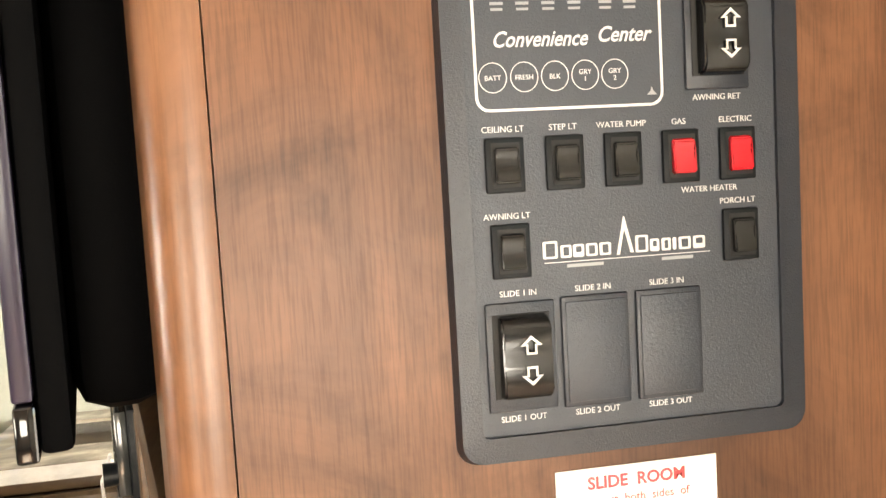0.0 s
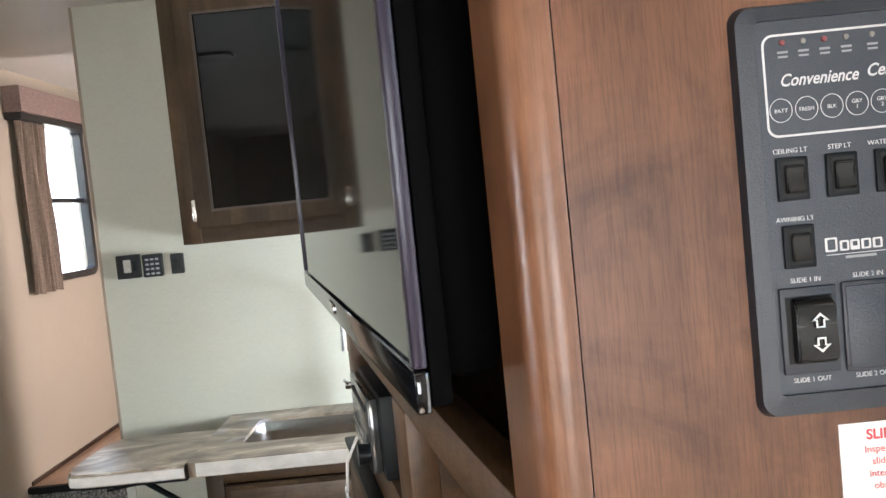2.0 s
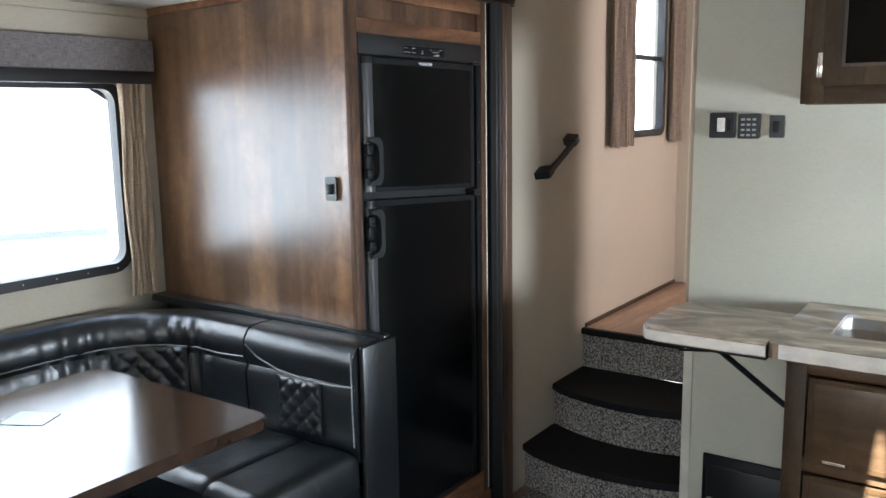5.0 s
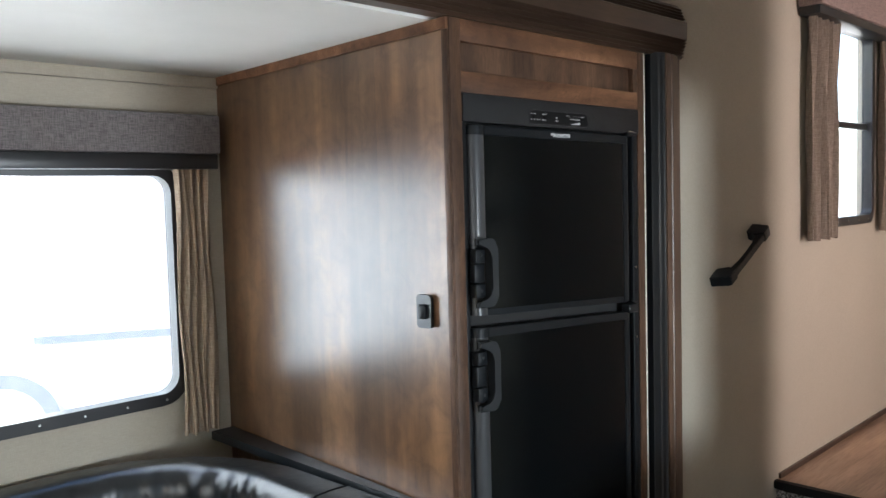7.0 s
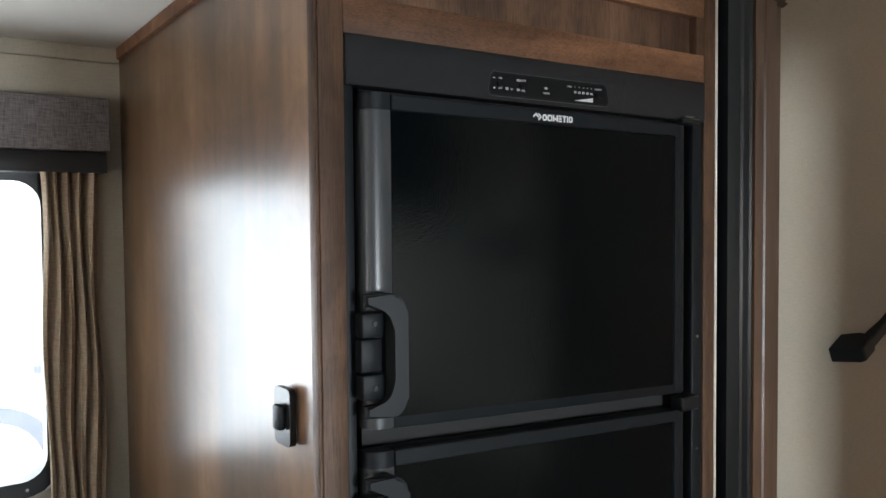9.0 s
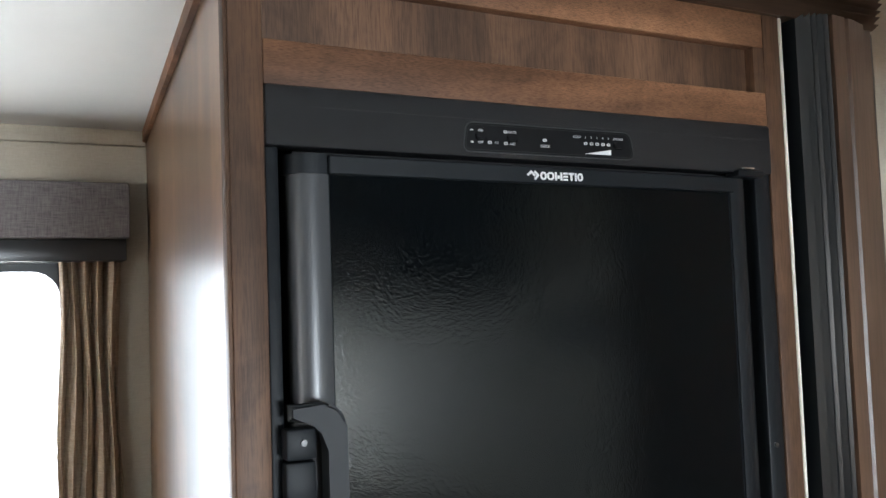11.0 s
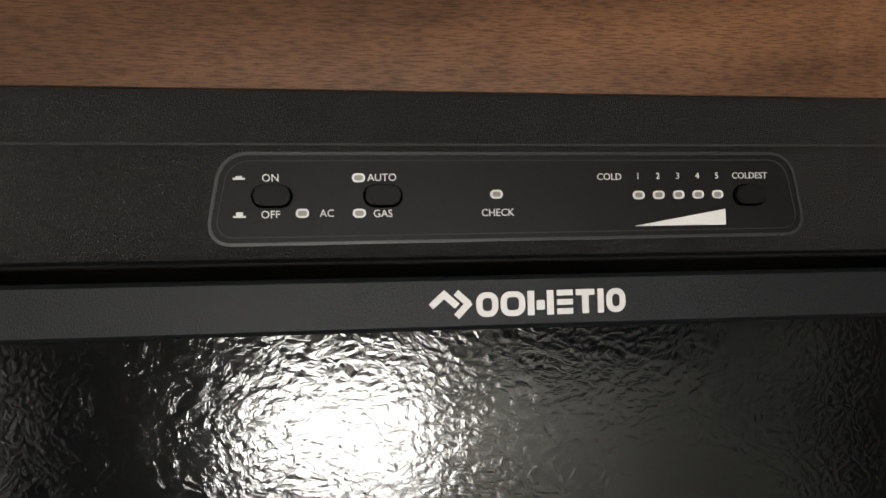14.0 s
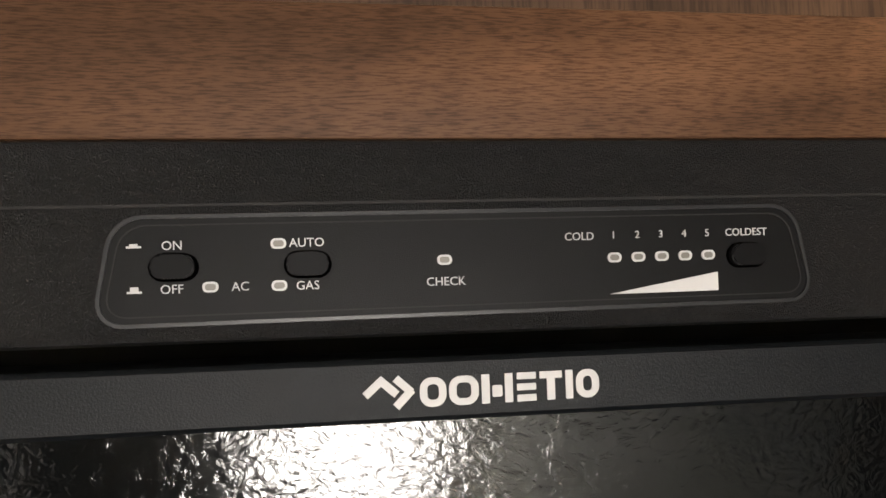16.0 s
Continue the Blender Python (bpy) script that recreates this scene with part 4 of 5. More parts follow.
# booth shell, ledge and end
bm = bmesh.new()
prism(bm, [(-2.82, 2.045), (-1.79, 2.045), (-1.79, 2.0535), (-1.90, 2.056), (-2.82, 2.112)], "z", 0.868, 0.890)
part("top_ledge", bm, M_PLAST2, bo, "black ledge behind the back cushions")
boxpart("end_panel", (-1.790, -1.772, 1.945, 2.088, 0.13, 0.880), M_LEATHER, bo, "black vinyl end panel", 0.005)
boxpart("corner_panel", (-1.884, -1.790, 2.057, 2.088, 0.13, 0.885), M_LEATHER, bo, "black vinyl corner", 0.006)
boxpart("seat_base", (-2.82, -1.80, 1.60, 2.045, 0.13, 0.48), M_PLAST, bo, "black bench base", 0.004)
boxpart("seat_base", (-2.82, -2.45, 0.3, 1.60, 0.13, 0.48), M_PLAST, bo, "black bench base", 0.004)


def seat(x0, x1, y0, y1, z0, z1, seams, label):
    """A padded seat, domed between its sewn channels, which run along y."""
    bm = bmesh.new()
    edges = [x0] + seams + [x1]
    nx, ny = 44, 16
    top = []
    for j in range(ny + 1):
        v = j / ny
        row = []
        for i in range(nx + 1):
            u = i / nx
            x, y = x0 + (x1 - x0) * u, y0 + (y1 - y0) * v
            near = min(abs(x - q) for q in seams) if seams else 1
            e = min(u * (x1 - x0), (1 - u) * (x1 - x0), v * (y1 - y0), (1 - v) * (y1 - y0))
            z = z1 - 0.024 * math.exp(-e / 0.012) - 0.007 * math.exp(-(near / 0.007) ** 2) + 0.0025 * noise.noise(Vector((x * 11, y * 11, 3)))
            row.append(bm.verts.new((x, y, z)))
        top.append(row)
    for a, b in zip(top, top[1:]):
        for i in range(nx):
            bm.faces.new((a[i], a[i + 1], b[i + 1], b[i]))
    loop = top[0] + [r[-1] for r in top[1:]] + top[-1][-2::-1] + [r[0] for r in top[-2:0:-1]]
    low = [bm.verts.new((v.co.x, v.co.y, z0)) for v in loop]
    for i in range(len(loop)):
        j = (i + 1) % len(loop)
        bm.faces.new((loop[i], low[i], low[j], loop[j]))
    bm.faces.new(low)
    part("seat_cushion", bm, M_LEATHER, bo, label, True)


seat(-2.30, -1.80, 1.565, 1.945, 0.475, 0.585, [-2.19, -1.995], "black vinyl seat cushion with two sewn channels")
seat(-2.70, -2.31, 0.3, 1.945, 0.475, 0.585, [-2.5], "black vinyl seat cushion")
boxpart("base_strip", (-2.28, -1.80, 1.588, 1.60, 0.30, 0.312), M_PIPE, bo, "thin strip on the bench base", 0.002)

tb = thing("dinette_table", (-2.08, 1.06, 0.12), "dark brown wood dinette table with glossy top", "table")
bm = bmesh.new()
prism(bm, rounded(-2.41, -1.735, 0.5, 1.572, 0.03), "z", 0.79, 0.82)
bmesh.ops.bevel(bm, geom=[e for e in bm.edges if abs(e.verts[0].co.z - e.verts[1].co.z) < 1e-5], offset=0.004, segments=2, affect="EDGES")
part("tabletop", bm, M_TABLE, tb, "", True)
for yy in (0.8, 1.3):
    bm = bmesh.new()
    tube(bm, [(-2.08, yy, 0.12), (-2.08, yy, 0.79)], 0.035, 16)
    part("pedestal", bm, M_STEEL, tb, "steel table pedestal", True)
pp = thing("leaflet", (-2.2, 1.25, 0.82), "pale plastic-wrapped leaflet lying on the table", "paper")
bm = bmesh.new()
box(bm, -2.235, -2.13, 1.215, 1.295, 0.8205, 0.8215, 0.0003, 1)
bmesh.ops.rotate(bm, verts=bm.verts[:], cent=(-2.18, 1.25, 0.82), matrix=Matrix.Rotation(radians(28), 3, "Z"))
part("sheet", bm, plain("pale_sheet", (0.16, 0.2, 0.2), 0.25), pp)

# ---- kitchen ----
kb = thing("drawer_cabinet", (-0.4, 2.72, 0.0), "brown stained drawer cabinet under the sink", "cabinet")
boxpart("body", (-0.795, 0.90, 2.51, 2.985, 0.0, 0.868), M_KIT_V, kb, "")
boxpart("stile", (-0.815, -0.765, 2.478, 2.51, 0.0, 0.868), M_KIT_V, kb, "", 0.002)
boxpart("stile", (-0.300, -0.25, 2.478, 2.51, 0.0, 0.868), M_KIT_V, kb, "", 0.002)
for z0, z1 in ((0.836, 0.868), (0.578, 0.617), (0.30, 0.34), (0.0, 0.06)):
    boxpart("rail", (-0.765, -0.300, 2.4785, 2.51, z0, z1), M_DRAWER, kb, "", 0.0015)
for z0, z1 in ((0.612, 0.832), (0.336, 0.574), (0.066, 0.30)):
    d = boxpart("drawer", (-0.757, -0.309, 2.464, 2.48, z0, z1), M_DRAWER, kb, "glossy brown drawer front", 0.004)
    bm = bmesh.new()
    ring(bm, [(-0.757, z0), (-0.309, z0), (-0.309, z1), (-0.757, z1)], [(-0.745, z0 + 0.012), (-0.321, z0 + 0.012), (-0.321, z1 - 0.012), (-0.745, z1 - 0.012)], "y", 2.4645, 2.4615)
    part("drawer_edge", bm, M_KIT_V, d, "raised drawer edge")
    zc = (z0 + z1) / 2 + 0.005
    bm = bmesh.new()
    pts = [(-0.550 + 0.125 * i / 10, 2.432 - 0.004 * math.sin(math.pi * i / 10), zc) for i in range(11)]
    tube(bm, [(-0.550, 2.464, zc)] + pts + [(-0.425, 2.464, zc)], [0.006] * 13, 8, 1.3)
    part("pull", bm, M_NICKEL, d, "satin nickel bow pull", True)
    bm = bmesh.new()
    box(bm, -0.716, -0.662, 2.4585, 2.4625, z0 + 0.004, z0 + 0.012, 0.001, 1)
    part("edge_clip", bm, M_NICKEL, d, "thin bright clip")

ct = thing("countertop", (-0.4, 2.7, 0.868), "brown and grey veined stone-print countertop with a sink", "countertop")
bm = bmesh.new()
X0, X1, Y0, Y1, SX0, SX1, SY0, SY1 = -0.862, 0.95, 2.458, 2.989, -0.742, -0.17, 2.612, 2.882
n = 6
o = []
for (cx, cy, r, a) in ((X1 - 0.001, Y1 - 0.001, 0.001, 0), (X0 + 0.003, Y1 - 0.003, 0.003, 90), (X0 + 0.03, Y0 + 0.03, 0.03, 180), (X1 - 0.001, Y0 + 0.001, 0.001, 270)):
    o += [(cx + r * math.cos(radians(a + 90 * i / n)), cy + r * math.sin(radians(a + 90 * i / n))) for i in range(n + 1)]
ring(bm, o, rounded(SX0, SX1, SY0, SY1, 0.03, n), "z", 0.868, 0.91)
part("slab", bm, M_MARBLE, ct, "", False)
boxpart("edge_band", (X0 + 0.03, X1, Y0 - 0.0016, Y0 - 0.0001, 0.87, 0.908), M_MARBLE_EDGE, ct, "paler front edge of the countertop", 0.0006)
bm = bmesh.new()
ri, rb = rounded(SX0 + 0.001, SX1 - 0.001, SY0 + 0.001, SY1 - 0.001, 0.03, n), rounded(SX0 + 0.03, SX1 - 0.03, SY0 + 0.03, SY1 - 0.03, 0.05, n)
lv = []
for oo, zz in ((ri, 0.9), (ri, 0.866), (rounded(SX0 + 0.008, SX1 - 0.008, SY0 + 0.008, SY1 - 0.008, 0.04, n), 0.80), (rounded(SX0 + 0.012, SX1 - 0.012, SY0 + 0.012, SY1 - 0.012, 0.05, n), 0.72), (rb, 0.70)):
    lv.append([bm.verts.new((*p, zz)) for p in oo])
for a, b in zip(lv, lv[1:]):
    for i in range(len(a)):
        bm.faces.new((a[i], a[(i + 1) % len(a)], b[(i + 1) % len(a)], b[i]))
bm.faces.new(lv[-1])
sk = part("sink", bm, M_STEEL, ct, "stainless steel undermount sink", True)
fl = thing("folding_counter_leaf", (-1.03, 2.65, 0.866), "veined stone-print folding leaf raised at the counter's end", "counter leaf")
bm = bmesh.new()
o = [(-0.864, 2.835), (-1.14, 2.835), (-1.17, 2.825), (-1.2, 2.79), (-1.214, 2.74), (-1.214, 2.56), (-1.205, 2.50), (-1.185, 2.465), (-1.15, 2.458), (-0.864, 2.458)]
prism(bm, o, "z", 0.866, 0.904)
es = [e for e in bm.edges if abs(e.verts[0].co.z - e.verts[1].co.z) < 1e-5 and max(v.co.x for v in e.verts) < -0.865 or (abs(e.verts[0].co.y - e.verts[1].co.y) < 1e-5 and abs(e.verts[0].co.z - e.verts[1].co.z) < 1e-5)]
bmesh.ops.bevel(bm, geom=es, offset=0.006, segments=3, affect="EDGES")
part("leaf", bm, M_MARBLE, fl, "", True)
bm = bmesh.new()
prism(bm, [(-0.864 + (x + 0.864) * 1.005, 2.6465 + (y - 2.6465) * 1.009) for x, y in o], "z", 0.871, 0.898)
part("edge_band", bm, M_MARBLE_EDGE, fl, "paler edge round the leaf", True)
bm = bmesh.new()
prism(bm, [(-0.864, 2.83), (-1.15, 2.83), (-1.2, 2.75), (-1.2, 2.55), (-1.16, 2.47), (-0.864, 2.468)], "z", 0.858, 0.866)
part("backing", bm, M_PLAST, fl, "dark underside")
for yy in (2.50, 2.78):
    bm = bmesh.new()
    tube(bm, [(-1.10, yy, 0.842), (-1.0, yy, 0.855), (-0.985, yy, 0.853), (-0.817, yy, 0.735)], [0.006, 0.009, 0.013, 0.013], 8, 0.5)
    part("folding_bracket", bm, M_PLAST, fl, "black folding bracket")

fa = thing("faucet", (-0.411, 2.925, 0.91), "tall chrome gooseneck kitchen faucet with pull-down head", "faucet")
bm = bmesh.new()
tube(bm, [(-0.411, 2.925, 0.905), (-0.411, 2.925, 0.915), (-0.411, 2.925, 0.916), (-0.411, 2.925, 1.055), (-0.411, 2.925, 1.056)], [0.026, 0.026, 0.018, 0.018, 0.012], 16)
part("body", bm, M_CHROME, fa, "", True)
bm = bmesh.new()
arc = [(-0.411, 2.925, 1.055), (-0.411, 2.925, 1.25)] + [(-0.411 - 0.006 * (1 - math.cos(a)), 2.925 - 0.07 * (1 - math.cos(a)), 1.25 + 0.07 * math.sin(a)) for a in [math.pi * k / 12 for k in range(1, 13)]]
tube(bm, arc, 0.0088, 12)
part("neck", bm, M_CHROME, fa, "chrome gooseneck", True)
bm = bmesh.new()
e = arc[-1]
tube(bm, [e, (e[0], e[1], e[2] - 0.02), (e[0], e[1], e[2] - 0.06), (e[0], e[1], e[2] - 0.125)], [0.0115, 0.014, 0.015, 0.018], 14)
part("spray_head", bm, M_STEEL, fa, "brushed pull-down spray head", True)
bm = bmesh.new()
tube(bm, [(-0.425, 2.925, 0.985), (-0.458, 2.925, 0.985)], 0.014, 12)
tube(bm, [(-0.45, 2.92, 0.99), (-0.455, 2.88, 1.01)], 0.005, 8)
part("lever", bm, M_CHROME, fa, "side lever", True)

# wall plates on the sage partition
t1 = thing("thermostat", (-1.148, 2.99, 1.445), "black framed wall thermostat with a grey screen", "thermostat")
bm = bmesh.new()
prism(bm, rounded(-1.187, -1.110, 1.407, 1.486, 0.004), "y", 2.99, 2.972)
part("plate", bm, M_PLAST2, t1, "", True)
boxpart("screen", (-1.163, -1.138, 2.9705, 2.9725, 1.427, 1.470), M_STEEL, t1, "grey display")
boxpart("buttons", (-1.132, -1.12, 2.970, 2.9725, 1.43, 1.466), M_PLAST, t1, "", 0.001)
t2 = thing("tank_monitor", (-1.068, 2.99, 1.445), "black keypad plate with pale buttons on the partition", "wall panel")
bm = bmesh.new()
prism(bm, rounded(-1.100, -1.035, 1.405, 1.482, 0.004), "y", 2.99, 2.975)
part("plate", bm, M_PLAST2, t2, "", True)
bm = bmesh.new()
for i in range(3):
    for j in range(4):
        box(bm, -1.09 + i * 0.017, -1.079 + i * 0.017, 2.973, 2.9755, 1.413 + j * 0.016, 1.4195 + j * 0.016)
part("keys", bm, M_GREYPR, t2, "grey keys", False, "stuff")
t3 = thing("light_switch", (-0.986, 2.99, 1.442), "black rocker switch plate on the sage partition", "switch")
bm = bmesh.new()
prism(bm, rounded(-1.007, -0.964, 1.408, 1.476, 0.004), "y", 2.99, 2.98)
part("switch_plate", bm, M_PLAST2, t3, "", True)
boxpart("rocker", (-0.996, -0.976, 2.974, 2.981, 1.425, 1.458), M_GAP, t3, "black rocker", 0.002)

ac = thing("access_panel", (-1.04, 2.99, 0.06), "black power-center panel low on the sage partition", "access panel")
boxpart("panel_frame", (-1.17, -0.90, 2.974, 2.99, 0.06, 0.352), M_PLAST, ac, "", 0.004)
boxpart("panel_door", (-1.155, -0.91, 2.968, 2.975, 0.075, 0.318), M_PLAST2, ac, "", 0.002)
bm = bmesh.new()
screw(bm, (-1.14, 2.966, 0.195), 0.013, "y", 0.006)
part("lock", bm, M_LED, ac, "round chrome lock", True)

uc = thing("wall_cabinet", (-0.3, 2.83, 1.505), "brown wall cabinet with smoked glass doors", "cabinet")
boxpart("body", (-0.853, 0.95, 2.682, 2.985, 1.512, CEIL - 0.001), M_KIT_DARK, uc, "")
boxpart("bottom_board", (-0.85, 0.95, 2.70, 2.985, 1.505, 1.5115), M_KIT_DARK, uc)
boxpart("stile", (-0.856, -0.800, 2.66, 2.6815, 1.507, CEIL - 0.001), M_KIT_V, uc, "", 0.002)
boxpart("rail", (-0.800, 0.95, 2.6605, 2.6815, 1.507, 1.555), M_DRAWER, uc, "", 0.002)
boxpart("rail", (-0.800, 0.95, 2.6605, 2.6815, 2.22, CEIL - 0.001), M_DRAWER, uc, "", 0.002)
for x0 in (-0.802, -0.430, -0.058, 0.314):
    x1 = x0 + 0.364
    bm = bmesh.new()
    ring(bm, [(x0, 1.553), (x1, 1.553), (x1, 2.225), (x0, 2.225)], [(x0 + 0.052, 1.605), (x1 - 0.056, 1.605), (x1 - 0.056, 2.172), (x0 + 0.052, 2.172)], "y", 2.655, 2.638)
    d = part("cabinet_door", bm, M_KIT_V, uc, "brown framed door")
    bm = bmesh.new()
    ring(bm, [(x0 + 0.046, 1.599), (x1 - 0.050, 1.599), (x1 - 0.050, 2.178), (x0 + 0.046, 2.178)], [(x0 + 0.053, 1.606), (x1 - 0.057, 1.606), (x1 - 0.057, 2.171), (x0 + 0.053, 2.171)], "y", 2.6385, 2.6355)
    part("bead", bm, M_KIT_DARK, d, "dark glass bead")
    boxpart("glass", (x0 + 0.050, x1 - 0.054, 2.645, 2.649, 1.603, 2.175), M_CABGLASS, d, "smoked mirror-like glass")
    bm = bmesh.new()
    hx = x1 - 0.026
    tube(bm, [(hx, 2.638, 1.625), (hx, 2.615, 1.628), (hx, 2.606, 1.65), (hx, 2.604, 1.68), (hx, 2.606, 1.712), (hx, 2.615, 1.732), (hx, 2.638, 1.735)], [0.005, 0.006, 0.006, 0.0065, 0.006, 0.006, 0.005], 8)
    part("pull", bm, M_NICKEL, d, "satin nickel bow pull", True)
    bm = bmesh.new()
    box(bm, x0 - 0.014, x0 + 0.003, 2.645, 2.6595, 1.572, 1.637, 0.004, 2)
    part("hinge", bm, M_NICKEL, d, "bright wrapped hinge", True)
ul = thing("cabinet_light", (-0.46, 2.76, 1.49), "thin pale lamp strip under the wall cabinet", "lamp")
boxpart("lamp_strip", (-0.50, -0.25, 2.74, 2.79, 1.492, 1.5048), M_PAPER, ul, "", 0.003)

# ---- entertainment centre, its front turned 12.4 degrees ----
EM = pose(-0.05, 0.60, 0, 0, 0, 12.37)
ec = thing("entertainment_center", (0.25, 1.1, 0.0), "reddish-brown wooden entertainment center with open niches", "cabinet")


def ebox(name, v0, v1, u0, u1, z0, z1, mat, label="", bev=0.0, parent=None):
    return boxpart(name, (v0, v1, u0, u1, z0, z1), mat, parent or ec, label, bev, EM)


DN = 0.34
bm = bmesh.new()
prism(bm, [(-0.024, 0.583), (0.95, 0.583), (0.95, 0.601), (-0.024, 0.601)], "z", 0.0, CEIL - 0.001)
part("side_panel", bm, M_ENT, ec, "reddish walnut-print side panel")
bm = bmesh.new()
prism(bm, [(-0.0247, 0.583), (-0.030, 0.5815), (-0.038, 0.582), (-0.0445, 0.586), (-0.0485, 0.592), (-0.0500, 0.600), (-0.0580, 0.6375), (-0.030, 0.640), (-0.0247, 0.603)], "z", 0.0, CEIL - 0.001)
part("corner_post", bm, M_POST, ec, "rounded corner post catching light", True)
ebox("stile", 0.0, 0.03, 0.90, 0.975, 0.0, CEIL - 0.001, M_ENT_FACE_V, "", 0.002)
ebox("rail", 0.0005, 0.03, 0.04, 0.90, 1.357, 1.397, M_ENT_FACE, "", 0.002)
ebox("rail", 0.0005, 0.03, 0.04, 0.90, 1.196, 1.238, M_ENT_FACE, "", 0.002)
ebox("rail", 0.0005, 0.03, 0.04, 0.90, 2.05, CEIL - 0.001, M_ENT_FACE, "", 0.002)
ebox("divider", 0.0, 0.03, 0.417, 0.497, 1.238, 1.357, M_ENT_FACE_V, "", 0.002)
ebox("divider_side", 0.03, 0.25, 0.417, 0.43, 1.238, 1.357, M_ENT_FACE)
ebox("divider_side", 0.03, 0.25, 0.484, 0.497, 1.238, 1.357, M_ENT_FACE)
# shelves and side lining carry the niches' shade in their colour
ebox("niche_shelf", 0.03, DN, 0.012, 0.93, 1.375, 1.390, M_INSIDE_SHADED, "shelf under the television, with the niche's shade in its colour")
ebox("niche_shelf", 0.03, DN, 0.012, 0.93, 1.22, 1.236, M_INSIDE_SHADED, "lower shelf, with the niche's shade in its colour")
ebox("niche_back", DN, DN + 0.012, 0.012, 0.97, 1.0, CEIL - 0.001, M_ENT_FACE, "brown niche back")
ebox("niche_back_rail", DN - 0.02, DN, 0.012, 0.93, 1.39, 1.43, M_ENT_FACE, "", 0.002)
ebox("end_wall", 0.03, DN, 0.955, 0.975, 0.0, CEIL - 0.001, M_ENT_FACE_V)
ebox("side_lining", 0.03, DN, 0.012, 0.030, 1.0, 2.3, M_INSIDE_SHADED)
ebox("lower_front", 0.001, 0.02, 0.0, 0.90, 0.0, 1.196, M_ENT_FACE)
ebox("lower_door", -0.018, 0.0, 0.54, 0.96, 0.10, 1.16, M_ENT_FACE_V, "brown lower door", 0.003)
ebox("lower_door", -0.018, 0.0, 0.06, 0.52, 0.10, 1.16, M_ENT_FACE_V, "brown lower door", 0.003)
ebox("black_ledge", -0.020, 0.0, 0.50, 0.985, 1.180, 1.188, M_PLAST, "black edge strip over the door", 0.002)
ebox("black_ledge", -0.020, 0.0, 0.04, 0.475, 1.180, 1.188, M_PLAST, "black edge strip over the door", 0.002)

sr = thing("car_stereo", EM @ Vector((0.0, 0.64, 1.239)), "silver-faced radio in a black housing in the open niche", "radio")
boxpart("housing", (-0.005, 0.15, 0.575, 0.785, 1.238, 1.340), M_PLAST, sr, "black housing", 0.003, EM)
boxpart("faceplate", (-0.018, -0.005, 0.592, 0.778, 1.244, 1.335), M_FACE, sr, "grey faceplate", 0.003, EM)
boxpart("disc_slot", (-0.0195, -0.0175, 0.61, 0.75, 1.316, 1.322), M_GAP, sr, "black disc slot", 0, EM)
bm = bmesh.new()
for i in range(6):
    for j in range(2):
        box(bm, -0.0205, -0.0175, 0.645 + i * 0.02, 0.659 + i * 0.02, 1.262 + j * 0.012, 1.268 + j * 0.012, 0, 1, EM)
part("keys", bm, M_STEEL, sr, "small silver keys", False, "stuff")
bm = bmesh.new()
c = EM @ Vector((-0.024, 0.615, 1.264))
bmesh.ops.create_cone(bm, cap_ends=True, segments=20, radius1=0.013, radius2=0.012, depth=0.016, matrix=Matrix.Translation(c) @ pose(0, 0, 0, 0, 90, 12.37))
part("knob", bm, M_PLAST2, sr, "black volume knob", True)

tg = thing("hang_tag", EM @ Vector((-0.03, 0.87, 1.0)), "white hang tag dangling from a pale string", "tag")
bm = bmesh.new()
a, b_, c_ = EM @ Vector((-0.024, 0.70, 1.262)), EM @ Vector((-0.036, 0.755, 1.215)), EM @ Vector((-0.036, 0.808, 1.155))
tube(bm, [tuple(a), tuple(b_), tuple(c_)], 0.0022, 6)
part("string", bm, M_PAPER, tg, "", True)
bm = bmesh.new()
box(bm, -0.037, -0.0355, 0.79, 0.845, 1.03, 1.152, 0.0005, 1, EM)
part("card", bm, M_PAPER, tg, "white card")
bm = bmesh.new()
box(bm, -0.0380, -0.0371, 0.803, 0.832, 1.10, 1.14, 0, 1, EM)
part("card_print", bm, M_PLAST, tg, "dark printed square")

# television
TM = pose(-0.10, 0.61, 0, 0, 0, 13.1)
tv = thing("television", TM @ Vector((0.0, 0.42, 1.455)), "black flat television with a glossy dark screen on an arm", "television")


def tbox(name, v0, v1, u0, u1, z0, z1, mat, label="", bev=0.0, parent=None):
    return boxpart(name, (v0, v1, u0, u1, z0, z1), mat, parent or tv, label, bev, TM)


tbox("casing", 0.004, 0.016, 0.002, 0.845, 1.457, 1.943, M_TVBACK, "black casing", 0.003)
tbox("screen", -0.001, 0.003, 0.012, 0.835, 1.478, 1.935, M_SCREEN, "glossy dark screen")
tbox("bezel", -0.004, 0.004, 0.0, 0.847, 1.455, 1.477, M_BEZEL, "glossy lower bezel", 0.0015)
tbox("bezel", -0.004, 0.004, 0.0, 0.847, 1.936, 1.945, M_BEZEL, "", 0.0015)
tbox("side_bezel", -0.004, 0.0035, 0.0, 0.0105, 1.478, 1.935, M_TVSIDE, "dark purple glossy side bezel", 0.0015)
tbox("side_bezel", -0.004, 0.0035, 0.8365, 0.847, 1.478, 1.935, M_TVSIDE, "dark purple glossy side bezel", 0.0015)
tbox("badge", -0.0055, -0.004, 0.40, 0.45, 1.462, 1.472, M_CHROME, "small bright badge", 0.0005)
tbox("back_cover", 0.016, 0.055, 0.03, 0.815, 1.462, 1.86, M_TVBACK, "black swelling back cover", 0.014)
